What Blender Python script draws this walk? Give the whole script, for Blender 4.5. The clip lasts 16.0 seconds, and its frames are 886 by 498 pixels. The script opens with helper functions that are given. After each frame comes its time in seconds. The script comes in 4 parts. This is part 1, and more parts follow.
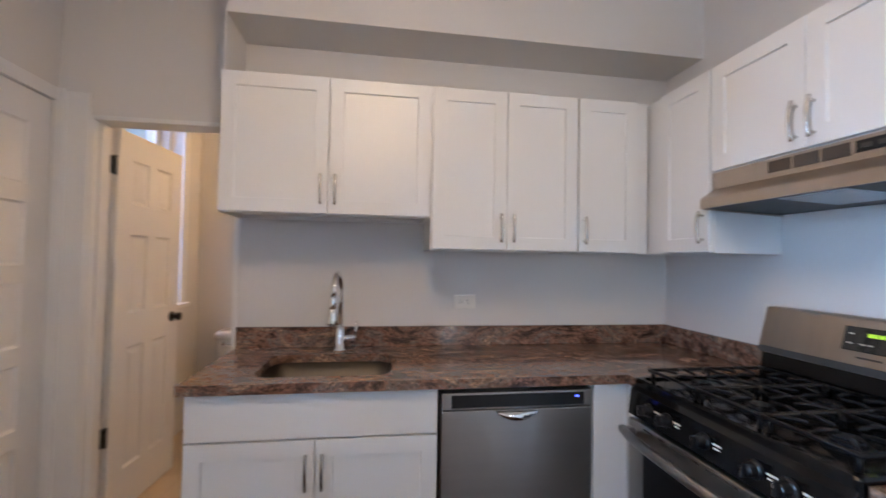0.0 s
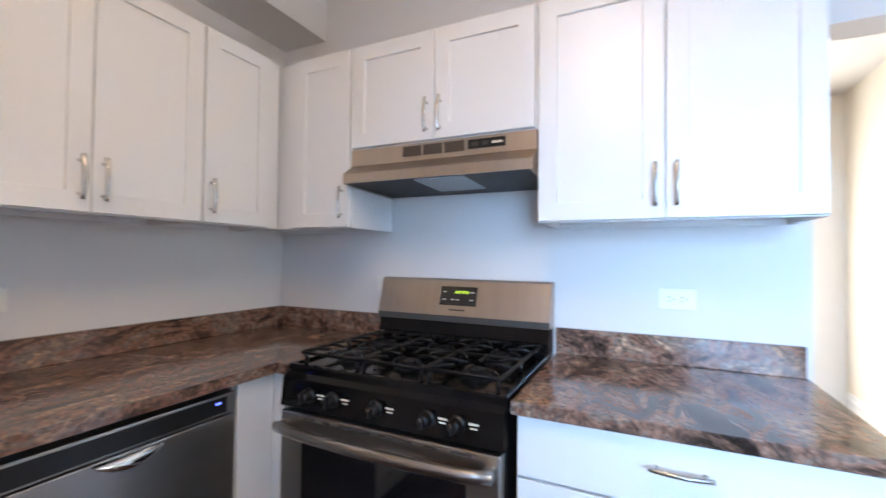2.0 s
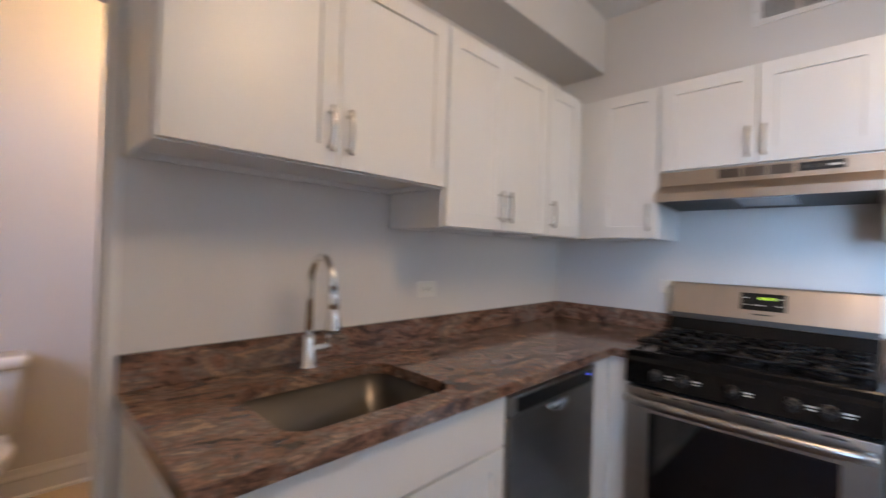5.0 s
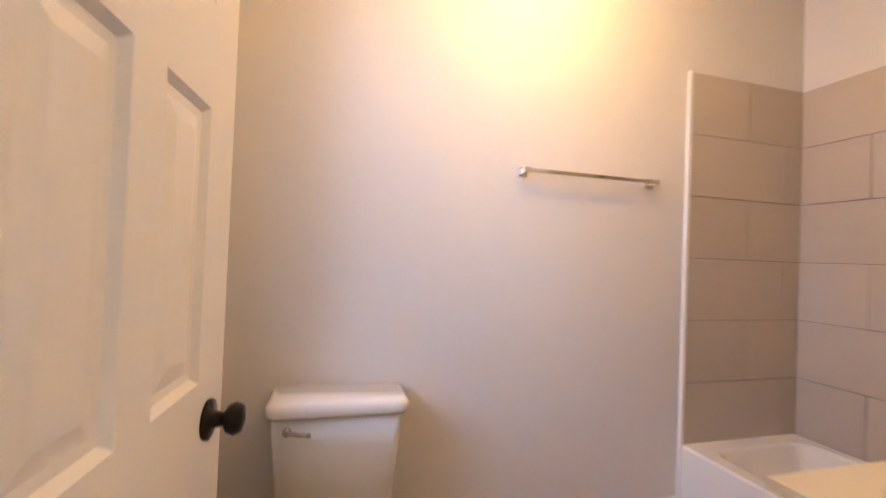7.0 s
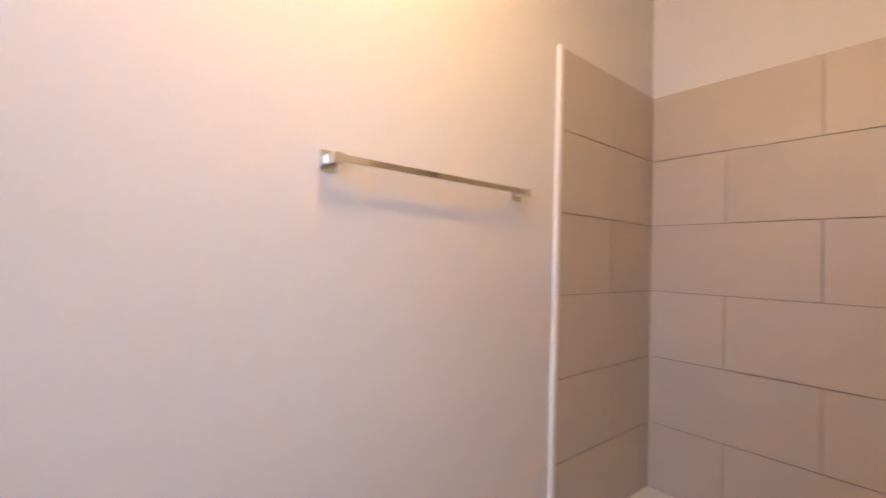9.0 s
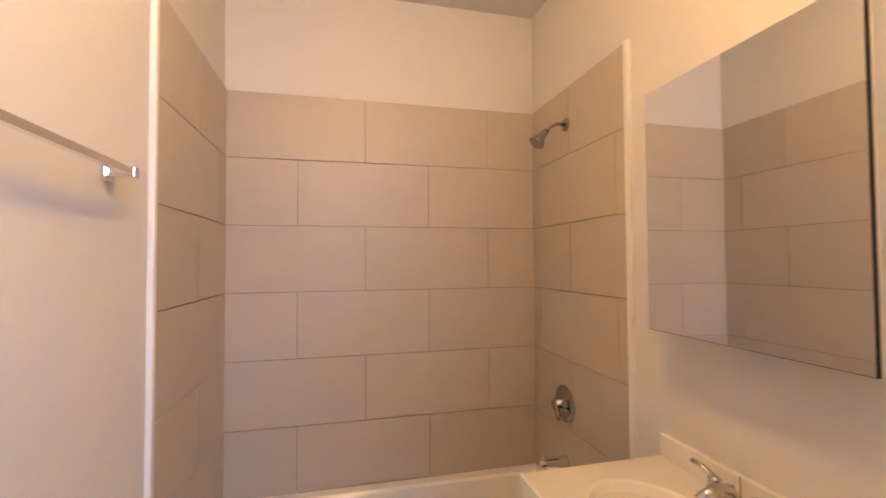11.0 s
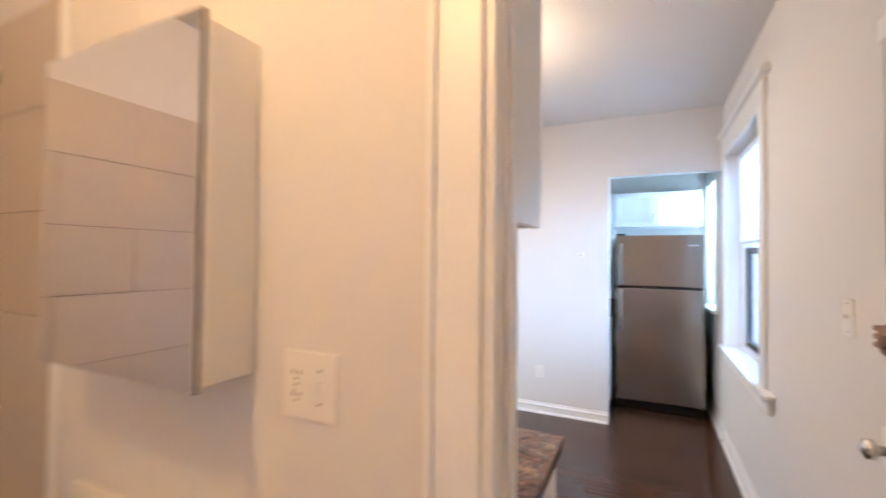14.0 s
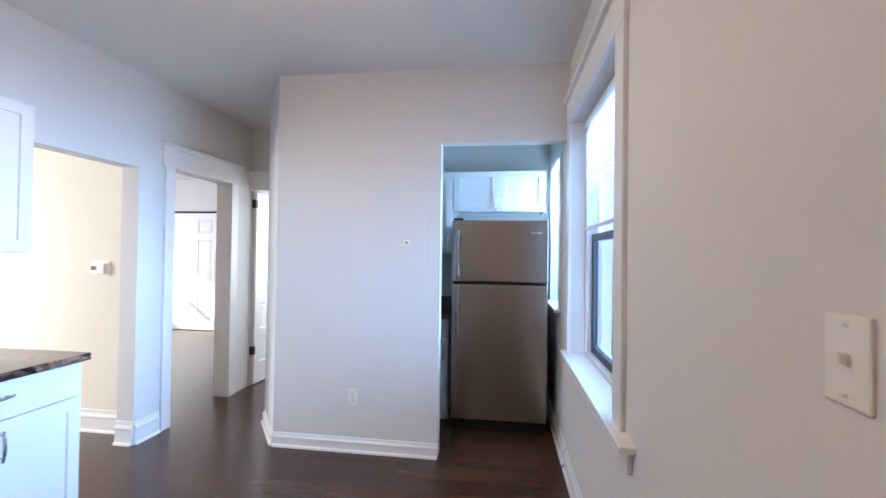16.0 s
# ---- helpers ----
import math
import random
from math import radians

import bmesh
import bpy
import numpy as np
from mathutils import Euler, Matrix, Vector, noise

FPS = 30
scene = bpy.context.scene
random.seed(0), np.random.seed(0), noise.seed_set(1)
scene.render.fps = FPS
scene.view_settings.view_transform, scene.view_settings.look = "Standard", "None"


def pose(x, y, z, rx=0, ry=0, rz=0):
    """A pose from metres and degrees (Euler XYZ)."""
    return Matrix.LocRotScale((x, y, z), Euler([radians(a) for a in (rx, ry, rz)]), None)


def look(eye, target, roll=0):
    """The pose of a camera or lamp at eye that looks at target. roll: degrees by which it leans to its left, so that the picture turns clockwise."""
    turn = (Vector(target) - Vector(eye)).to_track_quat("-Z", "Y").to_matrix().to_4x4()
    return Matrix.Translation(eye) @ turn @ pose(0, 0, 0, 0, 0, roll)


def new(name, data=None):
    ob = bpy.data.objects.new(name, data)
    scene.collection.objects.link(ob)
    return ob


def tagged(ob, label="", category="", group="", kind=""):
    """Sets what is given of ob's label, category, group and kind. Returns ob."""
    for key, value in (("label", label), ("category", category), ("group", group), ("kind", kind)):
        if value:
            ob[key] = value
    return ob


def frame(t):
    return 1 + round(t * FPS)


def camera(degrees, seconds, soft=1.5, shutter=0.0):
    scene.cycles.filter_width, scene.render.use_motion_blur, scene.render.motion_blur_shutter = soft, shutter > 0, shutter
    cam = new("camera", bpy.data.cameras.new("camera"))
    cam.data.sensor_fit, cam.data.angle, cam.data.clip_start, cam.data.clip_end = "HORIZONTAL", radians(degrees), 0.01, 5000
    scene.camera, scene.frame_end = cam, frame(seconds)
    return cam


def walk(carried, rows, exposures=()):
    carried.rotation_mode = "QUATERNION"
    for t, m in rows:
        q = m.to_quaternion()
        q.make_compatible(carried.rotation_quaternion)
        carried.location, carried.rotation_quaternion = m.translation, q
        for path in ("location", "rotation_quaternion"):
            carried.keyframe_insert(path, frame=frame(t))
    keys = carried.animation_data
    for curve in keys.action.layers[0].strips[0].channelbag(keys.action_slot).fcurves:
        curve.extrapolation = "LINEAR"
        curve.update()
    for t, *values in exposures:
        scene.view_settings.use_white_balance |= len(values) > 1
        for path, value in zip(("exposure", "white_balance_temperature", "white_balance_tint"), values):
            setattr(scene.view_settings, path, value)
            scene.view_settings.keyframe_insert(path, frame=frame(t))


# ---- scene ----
cam = camera(92.3, 16.0, shutter=0.5)
PATH = [
    (0, (-1.636, -2.215, 1.357), (-1.329, -0.239, 1.41), 1.0),
    (0.5, (-1.713, -2.138, 1.327), (-0.953, -0.289, 1.371), 0.8),
    (1, (-1.725, -2.006, 1.311), (-0.533, -0.401, 1.361), 0.6),
    (1.5, (-1.704, -1.899, 1.299), (-0.172, -0.614, 1.339), 0.4),
    (2, (-1.732, -1.805, 1.288), (0.073, -0.945, 1.326), 0.6),
    (2.5, (-1.844, -1.78, 1.273), (0.096, -1.295, 1.3), 0.4),
    (3, (-2.027, -1.69, 1.282), (-0.043, -1.439, 1.311), 0.6),
    (3.5, (-2.207, -1.601, 1.292), (-0.22, -1.373, 1.322), 0.7),
    (4, (-2.313, -1.559, 1.314), (-0.378, -1.054, 1.32), 0.8),
    (4.5, (-2.402, -1.502, 1.318), (-0.65, -0.537, 1.321), 1.1),
    (5, (-2.509, -1.412, 1.319), (-1.081, -0.011, 1.326), 1.7),
    (5.2, (-2.545, -1.431, 1.327), (-1.342, 0.166, 1.355), 1.2),
    (7.3, (-2.728, 0.102, 1.249), (-2.301, 2.056, 1.295), 1.9),
    (7.5, (-2.669, 0.172, 1.252), (-2.306, 2.138, 1.31), 1.7),
    (8, (-2.54, 0.451, 1.324), (-2.058, 2.392, 1.359), 1.6),
    (8.3, (-2.47, 0.556, 1.353), (-1.815, 2.445, 1.382), 1.7),
    (8.5, (-2.418, 0.607, 1.365), (-1.588, 2.426, 1.407), 1.7),
    (9, (-2.336, 0.686, 1.411), (-1.065, 2.23, 1.459), 1.6),
    (9.5, (-2.289, 0.732, 1.438), (-0.705, 1.952, 1.495), 1.4),
    (10, (-2.271, 0.871, 1.423), (-0.368, 1.482, 1.497), 1.8),
    (10.2, (-2.285, 0.936, 1.419), (-0.308, 1.228, 1.5), 1.1),
    (12.3, (-2.418, 1.169, 1.449), (-0.609, 0.317, 1.469), 0.7),
    (12.5, (-2.421, 1.158, 1.45), (-0.65, 0.228, 1.474), 0.8),
    (13, (-2.453, 1.089, 1.453), (-0.861, -0.122, 1.479), 1.0),
    (13.5, (-2.512, 0.977, 1.451), (-1.219, -0.548, 1.494), 1.1),
    (14, (-2.534, 0.735, 1.470), (-1.672, -1.070, 1.511), 0.6),
    (14.5, (-2.568, 0.419, 1.470), (-2.028, -1.507, 1.508), 0.5),
    (15, (-2.553, 0.135, 1.5), (-2.238, -1.84, 1.527), 0.5),
    (15.5, (-2.623, -0.143, 1.474), (-2.349, -2.124, 1.501), 0.6),
    (16, (-2.664, -0.405, 1.425), (-2.389, -2.385, 1.452), 0.8),
]
walk(cam, [(t, look(e, g, r)) for t, e, g, r in PATH],
     exposures=[(0, -0.05, 6200, 10), (1.5, 0.02, 6300, 10), (2.5, 0.25, 6500, 10), (3.0, 0.1, 6500, 10), (3.5, -0.08, 6500, 10), (4.5, -0.4, 6500, 10), (5.0, -0.1, 6600, 10), (5.2, -0.1, 6600, 10), (7.3, 0.45, 6700, 10), (9.0, 0.33, 6500, 10), (10.2, 0.3, 7000, 10), (12.3, 1.0, 6800, 10), (13.0, 1.0, 6700, 10), (13.5, 0.8, 6500, 10), (14.0, 0.6, 6400, 10), (14.5, 0.3, 6300, 10), (15, 0.18, 5950, 10), (16, 0.03, 5850, 10)])

# ---- world, sun and large lights ----
world = bpy.data.worlds.new("sky")
scene.world = world
world.use_nodes = True
wn, wl = world.node_tree.nodes, world.node_tree.links
sky = wn.new("ShaderNodeTexSky")
sky.sky_type, sky.sun_disc = "NISHITA", False
sky.sun_elevation, sky.sun_rotation = radians(30), radians(46)
wn["Background"].inputs[1].default_value = 0.15
wl.new(sky.outputs[0], wn["Background"].inputs[0])

sun = new("sun", bpy.data.lights.new("sun", "SUN"))
sun.data.energy, sun.data.angle, sun.data.color = 5.0, radians(0.5), (1.0, 0.93, 0.82)
sun.matrix_world = look((0, 0, 0), (-0.62, -0.60, -0.50))


def area_light(name, x, y, z, tx, ty, tz, w, h, watts, color):
    """An area lamp: sky light of a window, the kitchen dome or an added fill."""
    ob = new(name, bpy.data.lights.new(name, "AREA"))
    ob.data.shape, ob.data.size, ob.data.size_y = "RECTANGLE", w, h
    ob.data.energy, ob.data.color = watts, color
    ob.matrix_world = look((x, y, z), (x + tx, y + ty, z + tz))
    return ob


def lamp_light(name, x, y, z, watts, color, radius):
    ob = new(name, bpy.data.lights.new(name, "POINT"))
    ob.data.energy, ob.data.color, ob.data.shadow_soft_size = watts, color, radius
    ob.location = (x, y, z)
    return ob


area_light("kitchen_sky_light", -6.5, -3.3, 1.9, 3.4, 0.0, -0.45, 4.0, 2.8, 340, (0.36, 0.62, 1.0)).data.spread = radians(80)
area_light("alcove_window_light", -3.27, -4.1, 1.6, 1, 0, -0.1, 0.6, 1.1, 22, (0.5, 0.78, 1.0))
area_light("bath_sky_light", -4.7, 0.35, 2.3, 1.6, 0.5, -0.45, 1.3, 1.3, 62, (0.50, 0.62, 1.0))
area_light("living_window_light", 3.1, -1.8, 1.45, -1, 0, -0.1, 1.6, 1.6, 110, (1.0, 0.97, 0.92))
# added fill that brightens the hall door leaf; no known window there
area_light("side_room_fill_light", -0.55, -6.0, 1.5, 0, 1, -0.1, 0.8, 1.2, 40, (0.9, 0.95, 1.0))
area_light("bedroom_window_light", 4.1, -5.9, 1.5, -1, 0, -0.1, 1.6, 1.4, 70, (0.95, 0.95, 1.0))
lamp_light("kitchen_lamp_light", -1.63, -1.63, 2.37, 18, (1.0, 0.71, 0.46), 0.09)
dome = area_light("kitchen_dome_light", -1.63, -1.63, 2.53, 0.0001, 0, -1, 0.26, 0.26, 8, (1.0, 0.71, 0.46))
dome.data.shape = "DISK"
lamp_light("bath_lamp_light", -1.92, 1.05, 2.48, 25, (1.0, 0.60, 0.25), 0.08)


# ---- materials ----
def material(name, color, rough=0.5, metal=0.0, vary=0.06, scale=3.0, fine=120.0, bump=0.05, stretch=(1, 1, 1),
             tint=None, coat=0.0, spec=0.5, rvary=0.1, island=0.0, aniso=0.0):
    """Principled surface: colour varied by large stains and fine grain, with relief from the grain."""
    m = bpy.data.materials.new(name)
    m.use_nodes = True
    n, l = m.node_tree.nodes, m.node_tree.links
    b = n["Principled BSDF"]
    b.inputs["Metallic"].default_value = metal
    b.inputs["Coat Weight"].default_value = coat
    b.inputs["Coat Roughness"].default_value = 0.08
    b.inputs["Specular IOR Level"].default_value = spec
    if aniso:
        b.inputs["Anisotropic"].default_value = aniso
        tg = n.new("ShaderNodeTangent")
        tg.direction_type, tg.axis = "RADIAL", "Z"
        b.inputs["Anisotropic Rotation"].default_value = 0.25
        l.new(tg.outputs[0], b.inputs["Tangent"])
    tc = n.new("ShaderNodeTexCoord")
    mp = n.new("ShaderNodeMapping")
    mp.inputs["Scale"].default_value = stretch
    l.new(tc.outputs["Object"], mp.inputs["Vector"])
    big, small = n.new("ShaderNodeTexNoise"), n.new("ShaderNodeTexNoise")
    big.inputs["Scale"].default_value, small.inputs["Scale"].default_value = scale, fine
    big.inputs["Detail"].default_value, small.inputs["Detail"].default_value = 4, 2
    for t in (big, small):
        l.new(mp.outputs[0], t.inputs["Vector"])
    mix = n.new("ShaderNodeMix")
    mix.data_type = "RGBA"
    dark = tint or tuple(c * (1 - 2.5 * vary) for c in color)
    mix.inputs["A"].default_value, mix.inputs["B"].default_value = (*dark, 1), (*color, 1)
    ramp = n.new("ShaderNodeMapRange")
    ramp.inputs["From Min"].default_value, ramp.inputs["From Max"].default_value = 0.3, 0.7
    add = n.new("ShaderNodeMath")
    add.operation = "MULTIPLY_ADD"
    add.inputs[1].default_value = 0.35
    l.new(small.outputs["Fac"], add.inputs[0])
    sub = n.new("ShaderNodeMath")
    sub.operation = "MULTIPLY"
    sub.inputs[1].default_value = 0.65
    l.new(big.outputs["Fac"], sub.inputs[0])
    l.new(sub.outputs[0], add.inputs[2])
    l.new(add.outputs[0], ramp.inputs["Value"])
    l.new(ramp.outputs[0], mix.inputs["Factor"])
    last = mix.outputs["Result"]
    if island:
        info = n.new("ShaderNodeObjectInfo")
        hsv = n.new("ShaderNodeHueSaturation")
        mr = n.new("ShaderNodeMapRange")
        mr.inputs["To Min"].default_value, mr.inputs["To Max"].default_value = 1 - island, 1 + island
        l.new(info.outputs["Random"], mr.inputs["Value"])
        l.new(mr.outputs[0], hsv.inputs["Value"])
        l.new(last, hsv.inputs["Color"])
        last = hsv.outputs[0]
    l.new(last, b.inputs["Base Color"])
    rr = n.new("ShaderNodeMapRange")
    rr.inputs["To Min"].default_value, rr.inputs["To Max"].default_value = max(0.02, rough - rvary), min(1, rough + rvary)
    l.new(big.outputs["Fac"], rr.inputs["Value"])
    l.new(rr.outputs[0], b.inputs["Roughness"])
    if bump:
        bp = n.new("ShaderNodeBump")
        bp.inputs["Strength"].default_value, bp.inputs["Distance"].default_value = bump, 0.004
        l.new(small.outputs["Fac"], bp.inputs["Height"])
        l.new(bp.outputs[0], b.inputs["Normal"])
    return m


def granite_material():
    """Polished brown granite: drifting bands of red-brown, grey and cream with black specks."""
    m = bpy.data.materials.new("granite")
    m.use_nodes = True
    n, l = m.node_tree.nodes, m.node_tree.links
    b = n["Principled BSDF"]
    tc, mp = n.new("ShaderNodeTexCoord"), n.new("ShaderNodeMapping")
    mp.inputs["Scale"].default_value = (1.7, 3.4, 3.4)
    mp.inputs["Rotation"].default_value = (0, 0, radians(18))
    l.new(tc.outputs["Object"], mp.inputs["Vector"])
    drift = n.new("ShaderNodeTexNoise")
    drift.inputs["Scale"].default_value, drift.inputs["Detail"].default_value = 2.6, 10
    drift.inputs["Roughness"].default_value, drift.inputs["Distortion"].default_value = 0.68, 1.3
    l.new(mp.outputs[0], drift.inputs["Vector"])
    ramp = n.new("ShaderNodeValToRGB")
    e = ramp.color_ramp.elements
    e[0].position, e[0].color = 0.36, (0.020, 0.014, 0.012, 1)
    e[1].position, e[1].color = 0.68, (0.42, 0.30, 0.22, 1)
    for p, c in ((0.44, (0.10, 0.060, 0.045, 1)), (0.50, (0.24, 0.125, 0.085, 1)), (0.56, (0.15, 0.125, 0.105, 1)), (0.61, (0.34, 0.20, 0.13, 1))):
        k = e.new(p)
        k.color = c
    l.new(drift.outputs["Fac"], ramp.inputs["Fac"])
    grain = n.new("ShaderNodeTexVoronoi")
    grain.inputs["Scale"].default_value = 105
    l.new(tc.outputs["Object"], grain.inputs["Vector"])
    gm = n.new("ShaderNodeMix")
    gm.data_type, gm.blend_type = "RGBA", "OVERLAY"
    gm.inputs["Factor"].default_value = 0.6
    bw = n.new("ShaderNodeRGBToBW")
    l.new(grain.outputs["Color"], bw.inputs[0])
    l.new(ramp.outputs[0], gm.inputs["A"])
    l.new(bw.outputs[0], gm.inputs["B"])
    l.new(gm.outputs["Result"], b.inputs["Base Color"])
    b.inputs["Roughness"].default_value = 0.12
    return m


def glow(name, color, strength):
    m = bpy.data.materials.new(name)
    m.use_nodes = True
    b = m.node_tree.nodes["Principled BSDF"]
    b.inputs["Base Color"].default_value = (*color, 1)
    b.inputs["Emission Color"].default_value = (*color, 1)
    b.inputs["Emission Strength"].default_value = strength
    return m


def glass_material(name, rough=0.0, color=(1, 1, 1)):
    m = bpy.data.materials.new(name)
    m.use_nodes = True
    b = m.node_tree.nodes["Principled BSDF"]
    b.inputs["Base Color"].default_value = (*color, 1)
    b.inputs["Transmission Weight"].default_value = 1.0
    b.inputs["Roughness"].default_value = rough
    b.inputs["IOR"].default_value = 1.45
    return m


WALL = material("wall_paint", (0.70, 0.675, 0.655), 0.75, vary=0.012, scale=1.3, fine=260, bump=0.06)
CEIL = material("ceiling_paint", (0.72, 0.70, 0.68), 0.8, vary=0.012, scale=1.0, fine=220, bump=0.05)
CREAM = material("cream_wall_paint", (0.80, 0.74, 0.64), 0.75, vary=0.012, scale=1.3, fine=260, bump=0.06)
TRIM = material("trim_paint", (0.80, 0.79, 0.78), 0.38, vary=0.015, scale=2.0, fine=90, bump=0.03)
CAB = material("cabinet_paint", (0.78, 0.77, 0.755), 0.34, vary=0.010, scale=1.6, fine=160, bump=0.02)
CABIN = material("cabinet_underside", (0.62, 0.60, 0.57), 0.6, vary=0.02, scale=2, fine=80)
DOORP = material("door_paint", (0.79, 0.77, 0.75), 0.42, vary=0.02, scale=2.2, fine=120, bump=0.03)
GRANITE = granite_material()
STEEL = material("brushed_steel", (0.46, 0.435, 0.415), 0.30, 1.0, vary=0.04, scale=2.0, fine=60, bump=0.03, stretch=(1, 1, 14), rvary=0.06)
HOODSTEEL = material("hood_steel", (0.50, 0.42, 0.35), 0.34, 1.0, vary=0.04, scale=2.0, fine=60, bump=0.03, stretch=(14, 1, 1), rvary=0.06)
FRSTEEL = material("fridge_steel", (0.38, 0.34, 0.305), 0.24, 1.0, aniso=0.6, vary=0.012, scale=1.2, fine=160, bump=0.0, stretch=(0.6, 0.6, 5), rvary=0.02)
CHROME = material("chrome", (0.82, 0.82, 0.82), 0.09, 1.0, vary=0.01, bump=0, rvary=0.03)
SHOWERM = material("shower_chrome", (0.42, 0.40, 0.38), 0.14, 1.0, vary=0.02, bump=0, rvary=0.03)
GRILLE = material("hood_grille", (0.11, 0.09, 0.075), 0.45, 0.6, vary=0.08, bump=0.05)
NICKEL = material("satin_nickel", (0.62, 0.60, 0.57), 0.22, 1.0, vary=0.02, bump=0.01, rvary=0.05)
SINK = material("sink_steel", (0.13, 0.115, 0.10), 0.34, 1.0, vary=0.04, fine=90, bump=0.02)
ENAMEL = material("black_enamel", (0.004, 0.004, 0.0045), 0.13, vary=0.1, bump=0.0, spec=0.25)
IRON = material("cast_iron", (0.005, 0.005, 0.006), 0.36, vary=0.1, fine=260, bump=0.15, spec=0.3)
BLACK = material("black_plastic", (0.006, 0.006, 0.007), 0.3, vary=0.1, bump=0.02)
OVENGLASS = material("dark_oven_glass", (0.006, 0.006, 0.007), 0.05, vary=0.1, bump=0, spec=0.7, rvary=0.02)
BRONZE = material("oil_rubbed_bronze", (0.018, 0.014, 0.012), 0.35, 0.6, vary=0.1, bump=0.03)
WOOD = material("dark_floor_wood", (0.072, 0.032, 0.019), 0.24, vary=0.16, scale=5, fine=60, bump=0.04, stretch=(1.2, 11, 1), rvary=0.07, island=0.28)
GAP = material("floor_gap", (0.02, 0.012, 0.008), 0.7, vary=0.1)
TILE = material("grey_beige_tile", (0.52, 0.45, 0.38), 0.42, vary=0.035, scale=2.2, fine=140, bump=0.04, stretch=(1, 1, 2.5), island=0.035)
GROUT = material("grout", (0.30, 0.255, 0.21), 0.85, vary=0.05)
FTILE = material("floor_tile", (0.60, 0.47, 0.34), 0.4, vary=0.04, scale=2.5, fine=120, bump=0.03, island=0.05)
PORCELAIN = material("porcelain", (0.82, 0.80, 0.77), 0.12, vary=0.008, bump=0, rvary=0.03, coat=0.2)
CULTURED = material("cultured_marble", (0.84, 0.80, 0.72), 0.16, vary=0.012, bump=0, rvary=0.03)
TUBW = material("tub_enamel", (0.80, 0.77, 0.73), 0.15, vary=0.01, bump=0, rvary=0.03)
VANITY = material("dark_cherry_wood", (0.050, 0.014, 0.010), 0.30, vary=0.15, scale=6, fine=80, bump=0.03, stretch=(6, 6, 0.8))
PLATE = material("ivory_plate", (0.80, 0.77, 0.71), 0.32, vary=0.008, bump=0)
SLOT = material("slot_dark", (0.06, 0.055, 0.05), 0.5, bump=0)
MIRROR = material("mirror_silver", (0.88, 0.88, 0.86), 0.015, 1.0, vary=0.003, bump=0, rvary=0.005)
RUST = material("worn_brown_lock", (0.33, 0.19, 0.11), 0.6, vary=0.2, scale=30, fine=150, bump=0.25, tint=(0.12, 0.065, 0.04))
BLIND = material("blind_vinyl", (0.80, 0.81, 0.83), 0.45, vary=0.01, bump=0)
DARKSASH = material("dark_sash", (0.05, 0.055, 0.07), 0.45, vary=0.1)
PAPER = material("brown_filter", (0.05, 0.045, 0.04), 0.5, 0.5, vary=0.1, fine=200, bump=0.2)
GLASS = glass_material("window_glass")
FROST = glow("lit_lamp_glass", (1.0, 0.86, 0.62), 2.2)
LCD = glow("green_display", (0.55, 0.85, 0.05), 0.4)
BLUELED = glow("blue_led", (0.08, 0.12, 1.0), 4.0)
LENS = material("hood_light_lens", (0.55, 0.62, 0.68), 0.25, vary=0.02, bump=0.02)
GROUND = material("ground", (0.20, 0.20, 0.19), 0.9, vary=0.1, scale=0.5)
# kept pale so the added house throws sunlight back to the windows
BOUNCEWALL = material("bounce_wall", (0.58, 0.60, 0.62), 0.85, vary=0.06, scale=1.5, fine=20)


# ---- mesh helpers ----
def box(bm, x0, x1, y0, y1, z0, z1, bev=0.0):
    x0, x1 = sorted((x0, x1))
    y0, y1 = sorted((y0, y1))
    z0, z1 = sorted((z0, z1))
    v = [bm.verts.new(p) for p in ((x0, y0, z0), (x1, y0, z0), (x1, y1, z0), (x0, y1, z0), (x0, y0, z1), (x1, y0, z1), (x1, y1, z1), (x0, y1, z1))]
    f = [bm.faces.new([v[i] for i in q]) for q in ((3, 2, 1, 0), (4, 5, 6, 7), (0, 1, 5, 4), (1, 2, 6, 5), (2, 3, 7, 6), (3, 0, 4, 7))]
    if bev:
        edges = list({e for k in f for e in k.edges})
        bmesh.ops.bevel(bm, geom=edges, offset=bev, segments=2, profile=0.5, affect="EDGES")
    return bm


def boxes(*args, bev=0.0):
    bm = bmesh.new()
    for a in args:
        box(bm, *a, bev=bev)
    return bm


def tube(bm, path, r, seg=10, flat=1.0):
    """A round bar swept along the path; r may be one radius or one for each point."""
    pts = [Vector(p) for p in path]
    rings = []
    up = None
    for i, p in enumerate(pts):
        d = (pts[min(i + 1, len(pts) - 1)] - pts[max(i - 1, 0)]).normalized()
        if up is None:
            up = d.orthogonal().normalized()
        up = (up - d * up.dot(d)).normalized()
        side = d.cross(up)
        rad = r[i] if isinstance(r, (list, tuple)) else r
        rings.append([bm.verts.new(p + up * math.cos(2 * math.pi * k / seg) * rad + side * math.sin(2 * math.pi * k / seg) * rad * flat) for k in range(seg)])
    for a, b in zip(rings, rings[1:]):
        for k in range(seg):
            bm.faces.new((a[k], a[(k + 1) % seg], b[(k + 1) % seg], b[k]))
    bm.faces.new(rings[0][::-1])
    bm.faces.new(rings[-1])
    return bm


